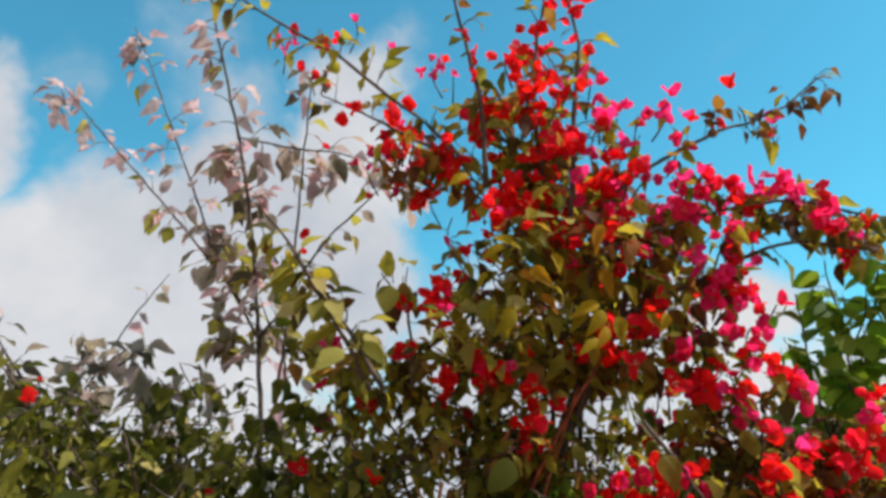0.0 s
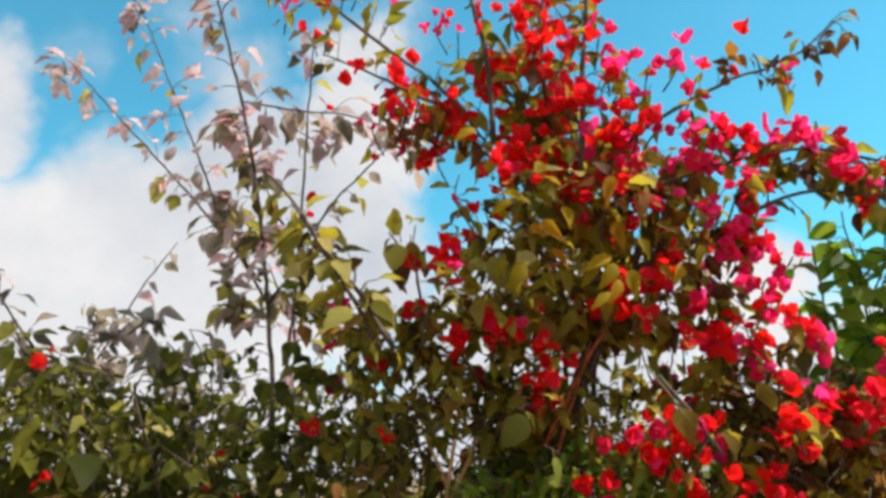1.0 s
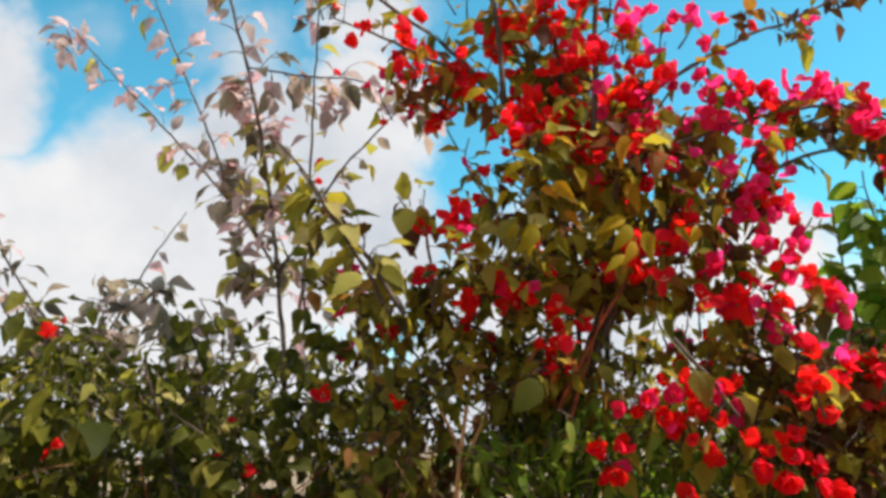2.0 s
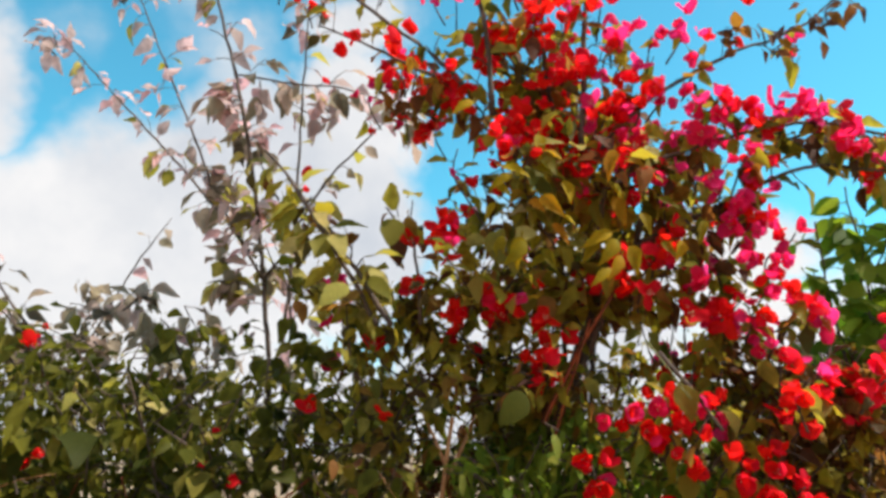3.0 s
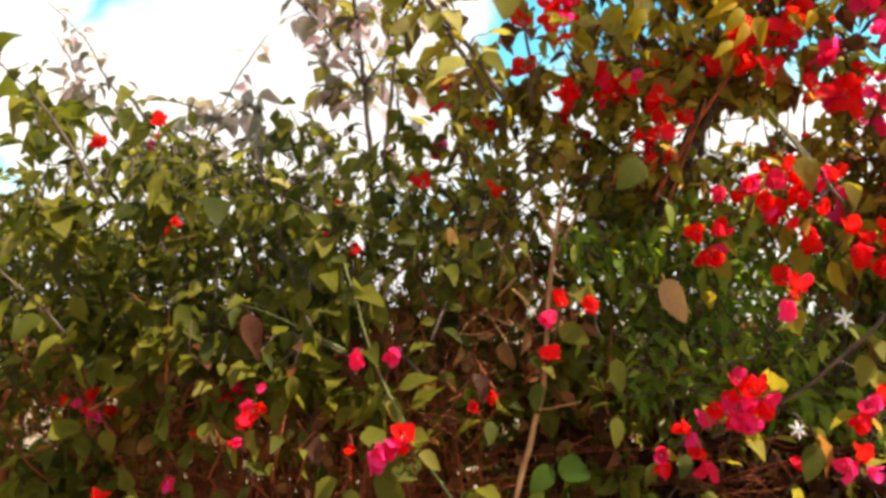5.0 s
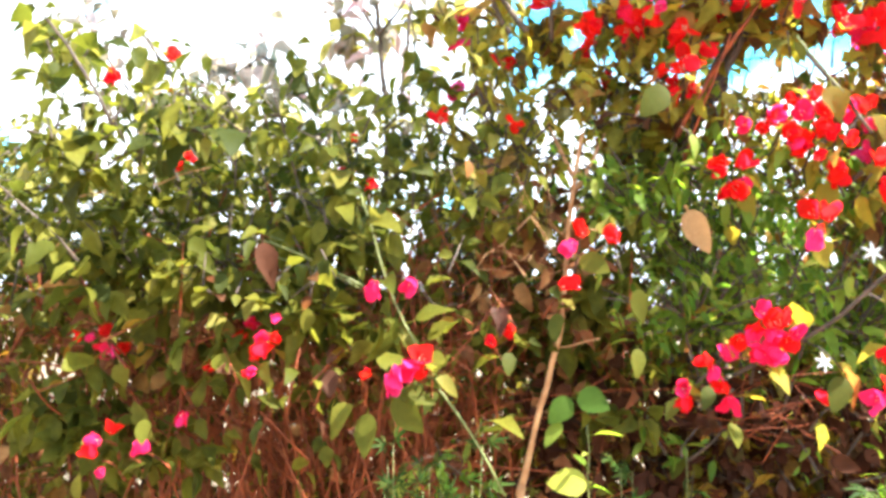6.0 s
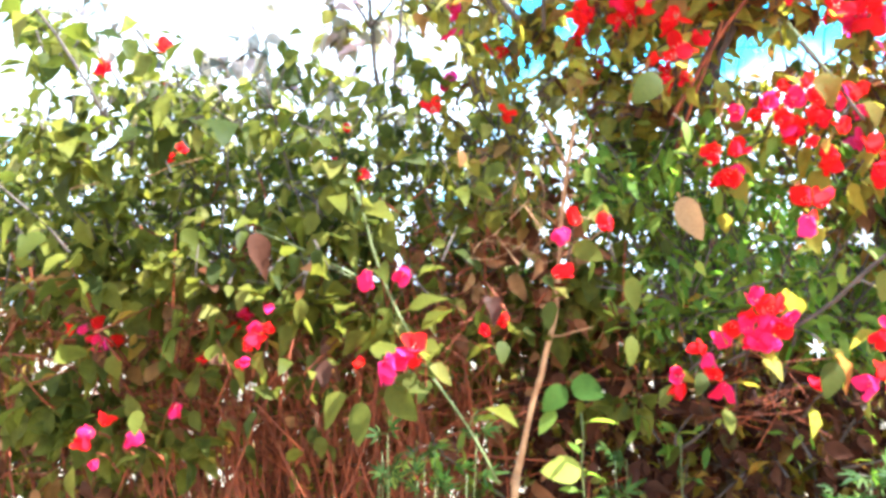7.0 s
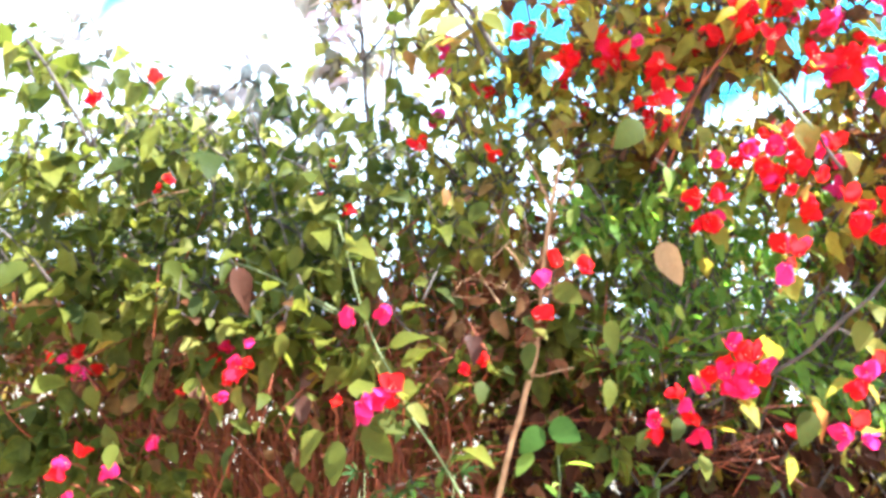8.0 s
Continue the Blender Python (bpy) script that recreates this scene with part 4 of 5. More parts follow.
# bare limbs that show through the foliage
spray(bougainvillea, [(0.247, 1.130, 1.808), (0.214, 1.120, 1.749), (0.166, 1.120, 1.680), (0.130, 1.110, 1.619), (0.106, 1.120, 1.572)], 0.0022, 0.0034, foot=False, bark=twig_brown)
spray(bougainvillea, [(0.177, 1.120, 1.711), (0.149, 1.110, 1.642), (0.130, 1.110, 1.585), (0.113, 1.120, 1.538)], 0.0014, 0.0022, foot=False, bark=twig_brown)
spray(bougainvillea, [(0.226, 1.020, 1.667), (0.250, 1.010, 1.625), (0.268, 1.000, 1.593)], 0.0012, 0.0008, foot=False, bark=green_stem)
# flowers in the hedge
truss(hedge, (-0.321, 1.080, 1.569), 0.011, 1, pink=0.3)
truss(hedge, (-0.327, 1.080, 1.516), 0.011, 1, pink=0.3)
truss(hedge, (-0.300, 1.080, 1.521), 0.011, 1, pink=0.3)
truss(hedge, (-0.550, 1.080, 1.536), 0.016, 2, pink=0.3)
truss(hedge, (-0.450, 1.080, 1.311), 0.019, 3, pink=0.3)
truss(hedge, (-0.500, 1.080, 1.305), 0.011, 1, pink=0.3)
truss(hedge, (-0.690, 1.080, 1.309), 0.018, 2, pink=0.3)
truss(hedge, (-0.663, 1.080, 1.286), 0.017, 2, pink=0.3)
truss(hedge, (-0.657, 1.080, 1.671), 0.017, 2, pink=0.3)
truss(hedge, (-0.581, 1.080, 1.690), 0.012, 1, pink=0.3)
truss(hedge, (-0.414, 0.980, 1.282), 0.020, 4, pink=0.1)
truss(hedge, (-0.398, 0.980, 1.316), 0.018, 4, pink=0.1)
truss(hedge, (-0.479, 1.050, 1.305), 0.011, 1, pink=0.5)
truss(hedge, (-0.664, 1.050, 1.307), 0.012, 1, pink=0.5)
truss(hedge, (-0.637, 1.050, 1.280), 0.012, 1, pink=0.5)
truss(hedge, (-0.531, 1.050, 1.211), 0.012, 1, pink=0.5)
truss(hedge, (-0.104, 1.050, 1.316), 0.010, 1, pink=0.5)
truss(hedge, (-0.128, 1.050, 1.300), 0.010, 1, pink=0.5)
truss(hedge, (-0.507, 1.050, 1.268), 0.011, 1, pink=0.5)
truss(hedge, (-0.613, 1.000, 1.178), 0.014, 2, pink=0.5)
truss(hedge, (-0.615, 1.000, 1.153), 0.014, 2, pink=0.5)
truss(hedge, (-0.578, 1.000, 1.157), 0.010, 1, pink=0.5)
truss(hedge, (-0.556, 1.000, 1.164), 0.009, 1, pink=0.5)
truss(hedge, (-0.226, 0.880, 1.280), 0.006, 2, split=True, pink=0.5)
truss(hedge, (-0.192, 0.880, 1.290), 0.006, 2, split=True, pink=0.5)
truss(hedge, (-0.261, 0.900, 1.269), 0.006, 1, pink=0.5)
truss(hedge, (-0.188, 0.900, 1.282), 0.006, 1, pink=0.5)
truss(hedge, (-0.027, 1.000, 1.425), 0.014, 2, split=True, pink=0.5)
truss(hedge, (0.016, 1.000, 1.424), 0.010, 1, split=True, pink=0.5)
truss(hedge, (-0.054, 1.000, 1.370), 0.010, 1, split=True, pink=0.5)
truss(hedge, (-0.271, 1.000, 1.381), 0.010, 1, split=True, pink=0.5)
truss(hedge, (-0.221, 1.000, 1.382), 0.010, 1, split=True, pink=0.5)
clump(hedge, (-0.634, 1.080, 1.408), (0.163, 0.07, 0.077), leaves=80, flowers=0, size=0.055)
clump(hedge, (-0.479, 1.080, 1.410), (0.120, 0.07, 0.048), leaves=60, flowers=0, size=0.055)
clump(hedge, (-0.339, 1.080, 1.465), (0.100, 0.07, 0.069), leaves=70, flowers=0, size=0.055)
clump(hedge, (-0.273, 1.080, 1.339), (0.053, 0.07, 0.045), leaves=20, flowers=0, size=0.06)
clump(hedge, (-0.680, 1.080, 1.462), (0.088, 0.07, 0.105), leaves=60, flowers=0, size=0.055)
clump(hedge, (-0.458, 1.080, 1.319), (0.095, 0.07, 0.032), leaves=24, flowers=0, size=0.055)
clump(hedge, (-0.651, 1.080, 1.200), (0.113, 0.07, 0.052), leaves=50, flowers=0, size=0.06)
clump(hedge, (-0.005, 1.180, 1.346), (0.096, 0.06, 0.056), leaves=60, flowers=0, size=0.06)
clump(hedge, (-0.135, 1.080, 1.489), (0.089, 0.07, 0.059), leaves=26, flowers=0, size=0.05)
clump(hedge, (-0.397, 1.080, 1.366), (0.070, 0.07, 0.039), leaves=26, flowers=0, size=0.055)
clump(hedge, (-0.711, 1.080, 1.221), (0.107, 0.07, 0.116), leaves=70, flowers=0, size=0.055)
clump(hedge, (-0.528, 1.080, 1.169), (0.133, 0.07, 0.050), leaves=26, flowers=0, size=0.055)
clump(hedge, (0.032, 1.170, 1.226), (0.072, 0.06, 0.056), leaves=20, flowers=0, size=0.05)
spray(hedge, [(-0.589, 0.950, 1.566), (-0.620, 0.934, 1.632), (-0.659, 0.919, 1.688), (-0.717, 0.900, 1.749)], 0.0025, 0.0015, leaves=11, size=0.055, flowers=0, foot=False)
spray(hedge, [(-0.627, 0.950, 1.400), (-0.672, 0.935, 1.452), (-0.724, 0.920, 1.498)], 0.002, 0.001, leaves=5, size=0.05, flowers=0, foot=False)
clump(hedge, (-0.709, 1.000, 1.679), (0.070, 0.05, 0.061), leaves=14, flowers=0, size=0.055)
clump(hedge, (-0.799, 1.100, 1.776), (0.089, 0.06, 0.070), leaves=20, flowers=0, size=0.055)
clump(hedge, (-0.646, 1.150, 1.743), (0.086, 0.06, 0.048), leaves=10, flowers=0, size=0.055)
clump(hedge, (-0.841, 1.250, 1.710), (0.119, 0.12, 0.076), leaves=22, flowers=0, size=0.055)
clump(hedge, (-0.620, 1.250, 1.707), (0.140, 0.12, 0.080), leaves=20, flowers=0, size=0.055)
clump(hedge, (-0.438, 1.250, 1.723), (0.124, 0.12, 0.086), leaves=20, flowers=0, size=0.055)
clump(hedge, (-0.272, 1.250, 1.739), (0.120, 0.12, 0.083), leaves=24, flowers=0, size=0.055)
clump(hedge, (-0.700, 1.010, 1.560), (0.090, 0.05, 0.070), leaves=24, flowers=0, size=0.072)
clump(hedge, (-0.560, 1.020, 1.600), (0.090, 0.05, 0.050), leaves=16, flowers=0, size=0.066)
clump(hedge, (-0.110, 1.160, 1.470), (0.110, 0.05, 0.090), leaves=54, flowers=0, size=0.045, bronze=0.55, gold=0.3)
# canes in front of the hedge
spray(hedge, [(-0.114, 1.000, 1.131), (-0.148, 1.000, 1.193), (-0.176, 1.000, 1.231), (-0.219, 1.000, 1.301), (-0.256, 1.000, 1.381), (-0.279, 1.000, 1.456), (-0.289, 1.000, 1.484)], 0.0018, 0.0012, leaves=8, size=0.06, flowers=0, foot=False, bark=green_stem, name="cane")
spray(hedge, [(-0.297, 1.050, 1.373), (-0.389, 1.050, 1.417), (-0.451, 1.050, 1.437)], 0.002, 0.001, leaves=3, size=0.05, flowers=0, foot=False, bark=green_stem, name="tendril")
spray(hedge, [(-0.051, 1.116, 1.296), (-0.026, 1.100, 1.300), (0.001, 1.085, 1.309)], 0.0012, 0.0008, leaves=0, size=0.05, flowers=0, foot=False, bark=dry, name="twig")
spray(dead_cane, [(-0.102, 1.100, 1.106), (-0.090, 1.104, 1.155), (-0.073, 1.110, 1.219), (-0.052, 1.117, 1.299), (-0.042, 1.123, 1.374), (-0.035, 1.131, 1.466), (-0.025, 1.136, 1.537), (-0.016, 1.140, 1.585)], 0.0046, 0.0028, leaves=0, size=0.05, flowers=0, foot=False, bark=dry, name="cane")
spray(hedge, [(-0.605, 1.060, 1.507), (-0.550, 1.040, 1.517), (-0.494, 1.020, 1.525)], 0.0010, 0.0006, foot=False, bark=dry, name="stalk")
spray(hedge, [(-0.706, 1.060, 1.495), (-0.660, 1.045, 1.501), (-0.621, 1.030, 1.504)], 0.0009, 0.0006, foot=False, bark=dry, name="stalk")
spray(hedge, [(-0.411, 1.050, 1.410), (-0.350, 1.040, 1.392), (-0.291, 1.050, 1.365)], 0.0010, 0.0007, foot=False, bark=green_stem, name="tendril")
spray(dead_cane, [(-0.027, 1.140, 1.522), (-0.047, 1.152, 1.571), (-0.063, 1.160, 1.606)], 0.003, 0.0015, leaves=0, size=0.05, flowers=0, foot=False, bark=dry, name="twig")
spray(dead_cane, [(-0.030, 1.140, 1.498), (-0.000, 1.153, 1.556), (0.016, 1.160, 1.589)], 0.003, 0.0015, leaves=0, size=0.05, flowers=0, foot=False, bark=dry, name="twig")
# single large leaves
big_leaf(hedge, (-0.252, 0.900, 1.241), (-0.253, 0.880, 1.193), 0.62)
big_leaf(hedge, (-0.228, 0.900, 1.257), (-0.193, 0.880, 1.219), 0.75)
big_leaf(hedge, (-0.228, 0.900, 1.260), (-0.224, 0.880, 1.285), 0.6)
big_leaf(hedge, (-0.030, 1.000, 1.409), (0.005, 0.980, 1.389), 0.8)
big_leaf(hedge, (-0.052, 1.000, 1.345), (-0.058, 0.980, 1.310), 0.7)
big_leaf(hedge, (-0.034, 1.000, 1.252), (0.004, 0.985, 1.234), 0.95, leaf_bright)
big_leaf(hedge, (-0.035, 1.000, 1.247), (-0.063, 0.985, 1.217), 0.85, leaf_bright)
big_leaf(hedge, (-0.047, 1.000, 1.220), (-0.069, 0.985, 1.192), 0.6, leaf_bright)
big_leaf(bougainvillea, (0.038, 1.000, 1.306), (0.036, 0.985, 1.269), 0.62)
big_leaf(hedge, (-0.108, 1.000, 1.298), (-0.109, 0.980, 1.271), 0.75)
big_leaf(bougainvillea, (0.038, 1.000, 1.374), (0.040, 0.980, 1.332), 0.6)
big_leaf(bougainvillea, (0.259, 1.000, 1.279), (0.239, 0.980, 1.238), 0.7)
big_leaf(bougainvillea, (0.138, 1.000, 1.224), (0.142, 0.980, 1.198), 0.8)
big_leaf(bougainvillea, (0.117, 1.000, 1.264), (0.106, 0.980, 1.238), 0.7)
big_leaf(hedge, (-0.193, 0.900, 1.296), (-0.169, 0.880, 1.293), 0.9)
big_leaf(hedge, (-0.464, 1.000, 1.391), (-0.460, 0.980, 1.363), 0.7)
big_leaf(hedge, (-0.521, 1.000, 1.299), (-0.512, 0.980, 1.267), 0.7)
big_leaf(hedge, (-0.473, 1.000, 1.287), (-0.447, 0.980, 1.269), 0.8)
big_leaf(hedge, (-0.504, 0.900, 1.225), (-0.497, 0.880, 1.199), 0.7)
big_leaf(bougainvillea, (0.316, 1.000, 1.379), (0.300, 0.980, 1.342), 0.7)
big_leaf(bougainvillea, (0.078, 1.000, 1.608), (0.043, 0.980, 1.569), 0.8)
big_leaf(hedge, (-0.259, 1.000, 1.477), (-0.267, 0.980, 1.447), 0.7)
big_leaf(bougainvillea, (0.085, 1.083, 1.916), (0.045, 1.063, 1.892), 0.4, leaf_gold)
big_leaf(bougainvillea, (0.054, 1.076, 1.873), (0.035, 1.056, 1.843), 0.4, leaf_gold)
big_leaf(bougainvillea, (0.054, 1.035, 1.910), (0.096, 1.015, 1.890), 0.41, leaf_gold)
big_leaf(bougainvillea, (0.093, 1.041, 1.863), (0.111, 1.021, 1.840), 0.48, leaf_gold)
big_leaf(bougainvillea, (0.102, 1.046, 1.912), (0.141, 1.026, 1.890), 0.47, leaf_gold)
big_leaf(bougainvillea, (0.105, 1.034, 1.869), (0.135, 1.014, 1.830), 0.5, leaf_gold)
big_leaf(bougainvillea, (0.144, 1.057, 1.897), (0.153, 1.037, 1.857), 0.5, leaf_gold)
big_leaf(bougainvillea, (0.092, 1.023, 1.802), (0.059, 1.003, 1.766), 0.53, leaf_gold)
big_leaf(bougainvillea, (0.085, 1.044, 1.818), (0.069, 1.024, 1.769), 0.53, leaf_gold)
big_leaf(bougainvillea, (0.052, 1.089, 1.906), (0.071, 1.069, 1.880), 0.47, leaf_gold)
big_leaf(bougainvillea, (0.060, 1.052, 1.822), (0.048, 1.032, 1.774), 0.45, leaf_gold)
big_leaf(bougainvillea, (0.270, 1.079, 1.873), (0.298, 1.059, 1.852), 0.4, leaf_gold)
big_leaf(bougainvillea, (0.213, 1.027, 1.929), (0.192, 1.007, 1.878), 0.45, leaf_gold)
big_leaf(bougainvillea, (0.251, 1.090, 1.858), (0.261, 1.070, 1.820), 0.52, leaf_gold)
big_leaf(bougainvillea, (0.217, 1.087, 1.886), (0.224, 1.067, 1.831), 0.48, leaf_gold)
big_leaf(bougainvillea, (0.205, 1.075, 1.890), (0.228, 1.055, 1.867), 0.52, leaf_gold)
big_leaf(bougainvillea, (0.209, 1.021, 1.780), (0.188, 1.001, 1.742), 0.47, leaf_gold)
big_leaf(bougainvillea, (0.232, 1.065, 1.807), (0.228, 1.045, 1.758), 0.51, leaf_gold)
big_leaf(bougainvillea, (0.213, 1.045, 1.808), (0.181, 1.025, 1.768), 0.51, leaf_gold)
big_leaf(bougainvillea, (0.212, 1.056, 1.819), (0.163, 1.036, 1.799), 0.46, leaf_gold)
big_leaf(bougainvillea, (0.209, 1.068, 1.770), (0.172, 1.048, 1.750), 0.5, leaf_gold)
big_leaf(bougainvillea, (0.192, 1.067, 1.813), (0.161, 1.047, 1.779), 0.45, leaf_gold)
big_leaf(bougainvillea, (0.123, 1.064, 1.839), (0.146, 1.044, 1.802), 0.39, leaf_gold)
big_leaf(bougainvillea, (0.132, 1.042, 1.841), (0.154, 1.022, 1.823), 0.41, leaf_gold)
big_leaf(bougainvillea, (0.116, 1.063, 1.970), (0.115, 1.043, 1.924), 0.47, leaf_gold)
big_leaf(bougainvillea, (0.113, 1.039, 1.931), (0.143, 1.019, 1.913), 0.45, leaf_gold)
big_leaf(bougainvillea, (0.340, 1.083, 1.842), (0.320, 1.063, 1.803), 0.38, leaf_gold)
big_leaf(bougainvillea, (0.301, 1.064, 1.807), (0.284, 1.044, 1.775), 0.52, leaf_gold)
big_leaf(bougainvillea, (0.275, 1.088, 1.815), (0.288, 1.068, 1.785), 0.44, leaf_gold)
big_leaf(bougainvillea, (0.033, 1.040, 2.008), (-0.003, 1.020, 1.987), 0.46, leaf_gold)
big_leaf(bougainvillea, (0.124, 1.063, 1.789), (0.091, 1.043, 1.775), 0.46, leaf_gold)
big_leaf(bougainvillea, (0.112, 1.073, 1.824), (0.093, 1.053, 1.796), 0.43, leaf_gold)
big_leaf(bougainvillea, (0.109, 1.053, 1.802), (0.123, 1.033, 1.764), 0.44, leaf_gold)
big_leaf(bougainvillea, (-0.175, 1.050, 1.833), (-0.122, 1.030, 1.836), 0.4)
big_leaf(bougainvillea, (-0.085, 1.050, 1.848), (-0.090, 1.030, 1.802), 0.9)
big_leaf(bougainvillea, (-0.122, 1.050, 1.768), (-0.089, 1.030, 1.733), 0.6)
big_leaf(bougainvillea, (0.040, 1.050, 1.798), (0.061, 1.030, 1.770), 0.6)
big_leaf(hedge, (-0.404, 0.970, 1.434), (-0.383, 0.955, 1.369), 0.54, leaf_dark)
big_leaf(bougainvillea, (0.098, 1.030, 1.470), (0.116, 1.000, 1.412), 0.62, leaf_tan)

# lower stretch of the bare cane, down to the ground
spray(dead_cane, [(-0.10, 1.12, 0.0), (-0.11, 1.11, 0.5), (-0.105, 1.10, 0.95), (-0.098, 1.10, 1.12)], 0.0066, 0.0053, foot=False, bark=dry, name="cane")


def trunks(plant, feet, top, r0, r1):
    """The stems that carry the plant, from the ground into its crown."""
    r = plant.rng
    for x, y in feet:
        a, b = Vector((x, y, -0.02)), Vector(top) + unit(r) * 0.08
        mid = (a + b) / 2 + unit(r) * 0.08
        part("trunk", mesh_of("trunk", tube([p - plant.root for p in smooth_line([a, mid, b], 0.06)], r0 * r.uniform(0.7, 1.1), r1, 8, 0.3), bark), plant.ob)


trunks(bougainvillea, ((0.22, 1.66), (0.34, 1.72), (0.12, 1.70)), bougainvillea.crown, 0.024, 0.012)
trunks(leggy, ((-0.5, 1.62), (-0.44, 1.66)), leggy.crown, 0.016, 0.009)
trunks(hedge, ((-0.9, 1.4), (-0.6, 1.45), (-0.4, 1.35), (-1.2, 1.45), (-0.2, 1.4), (-1.5, 1.45)), hedge.crown, 0.014, 0.006)


def rise(x):
    """How far the hedge's crest stands above or below its usual height."""
    dip = math.exp(-((x + 0.27) / 0.17) ** 2)
    return -0.03 * dip


# gaps in the foliage: where each crosses y = 1.2, how far it shifts for each metre further back, and its half width and height
GAPS = (((-0.012, 1.563), (0.049, 0.207), (0.028, 0.050)), ((-0.817, 1.236), (-0.70, -0.096), (0.048, 0.058)), ((-0.545, 1.102), (-0.448, -0.221), (0.036, 0.030)))


def in_gap(p):
    """Whether a place lies in one of the gaps, whose edges are ragged."""
    for (x, z), (sx, sz), (w, h) in GAPS:
        d = p.y - 1.2
        u, v = (p.x - x - sx * d) / (w * (1 + 0.9 * d)), (p.z - z - sz * d) / (h * (1 + 0.9 * d))
        if u * u + v * v < 1.1 + 0.9 * noise.noise(p * 22):
            return True
    return False


def hedge_fill(plant, lo, hi, count, size, top, thin_below=0.0, bronze=0.0, sunny=0.0, backlit=0.0):
    """Leaves on short twigs all through the hedge, in uneven tufts, thinning towards its top."""
    r = plant.rng
    plant.bronze, done = bronze, 0
    while done < count:
        p = Vector([r.uniform(a, b) for a, b in zip(lo, hi)])
        crest = top + rise(p.x) - 0.13 * max(0.0, 1.42 - p.y) + 0.07 * noise.noise(Vector((p.x * 4, p.y * 4, 3))) + 0.05 * noise.noise(Vector((p.x * 13, p.y * 13, 7)))
        if p.z > crest or (p.z < thin_below and r.random() < 0.86):
            continue
        ends = abs(2 * (p.x - lo[0]) / (hi[0] - lo[0]) - 1) ** 3.2 + abs(2 * (p.y - lo[1]) / (hi[1] - lo[1]) - 1) ** 3.6
        if ends > 0.92 + 0.7 * noise.noise(p * 2.3):
            continue
        if in_gap(p) or p.y < 1.02 + 0.15 * math.exp(-((p.x + 0.04) / 0.09) ** 2):
            continue
        open_end = min(1.0, max(0.0, (-0.42 - p.x) / 0.3))
        if 0.75 * noise.noise(p * 6.5) + 0.5 * noise.noise(p * 15) < -0.16 + (0.9 + 0.25 * open_end) * max(0.0, p.z - crest + 0.22 + 0.04 * open_end):
            continue
        d = unit(r).normalized() * r.uniform(0.03, 0.08) + Vector((0, -0.01, 0.03))
        plant.twig([p - d, p], 0.0018, 0.0009)
        # more leaves in the sunlit colour near the crest, painting its glow
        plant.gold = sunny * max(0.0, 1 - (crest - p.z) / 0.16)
        # brown leaves lower down put the warm backlight into the foliage colour
        plant.bronze = bronze + backlit * min(1.0, max(0.0, (1.45 - p.z) / 0.15))
        for k in range(r.choice((2, 3, 4))):
            plant.leaf(p - d * r.random(), unit(r) + Vector((0, -0.35, -0.4)), size)
            done += 1
    plant.bronze = plant.gold = 0.0


hedge_fill(hedge, (-2.05, 1.01, 0.95), (0.16, 1.80, 1.85), 10200, 0.040, 1.72, 1.25, sunny=0.25, backlit=0.28)
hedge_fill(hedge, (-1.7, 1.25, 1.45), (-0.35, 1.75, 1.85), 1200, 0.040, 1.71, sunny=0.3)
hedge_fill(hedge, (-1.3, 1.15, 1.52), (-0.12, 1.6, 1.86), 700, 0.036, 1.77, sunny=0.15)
hedge_fill(hedge, (-2.3, 1.6, 0.7), (0.1, 2.2, 1.75), 5800, 0.060, 1.53, sunny=0.3, backlit=0.4)
hedge_fill(bougainvillea, (-0.05, 1.6, 0.7), (1.1, 2.1, 1.42), 900, 0.060, 1.42, bronze=0.3)
hedge_fill(hedge, (-1.75, 1.35, 0.15), (0.0, 2.0, 1.15), 3000, 0.055, 1.3, bronze=0.35)
hedge_fill(bougainvillea, (-0.08, 1.2, 0.95), (0.85, 1.6, 1.75), 560, 0.036, 1.60, bronze=0.35)
hedge_fill(bougainvillea, (-0.16, 1.14, 1.58), (0.08, 1.40, 1.72), 170, 0.038, 1.72, bronze=0.5)
hedge_fill(bougainvillea, (0.36, 1.14, 1.48), (0.85, 1.40, 1.70), 620, 0.040, 1.70, bronze=0.7)
hedge_fill(bougainvillea, (-0.06, 1.20, 1.55), (0.48, 1.50, 1.86), 180, 0.034, 1.86, bronze=0.25)
hedge_fill(bougainvillea, (0.02, 1.16, 1.02), (0.85, 1.55, 1.27), 900, 0.042, 1.33, bronze=0.85)
hedge_fill(bougainvillea, (-0.03, 1.24, 1.80), (0.44, 1.46, 2.02), 200, 0.042, 2.04, bronze=0.1)
hedge_fill(bougainvillea, (0.0, 1.24, 2.0), (0.30, 1.44, 2.24), 90, 0.042, 2.26, bronze=0.1)
hedge_fill(bougainvillea, (0.28, 1.28, 1.2), (1.05, 1.75, 1.85), 350, 0.040, 1.76, bronze=0.3)
hedge_fill(bougainvillea, (-0.05, 1.2, 0.2), (1.0, 1.9, 1.12), 2200, 0.055, 1.2, bronze=0.75)
hedge_fill(hedge, (-2.2, 1.9, 0.05), (0.1, 2.5, 1.38), 3200, 0.075, 1.33, bronze=0.2)
hedge_fill(bougainvillea, (-0.2, 1.85, 0.05), (1.8, 2.5, 1.38), 3000, 0.075, 1.33, bronze=0.6)


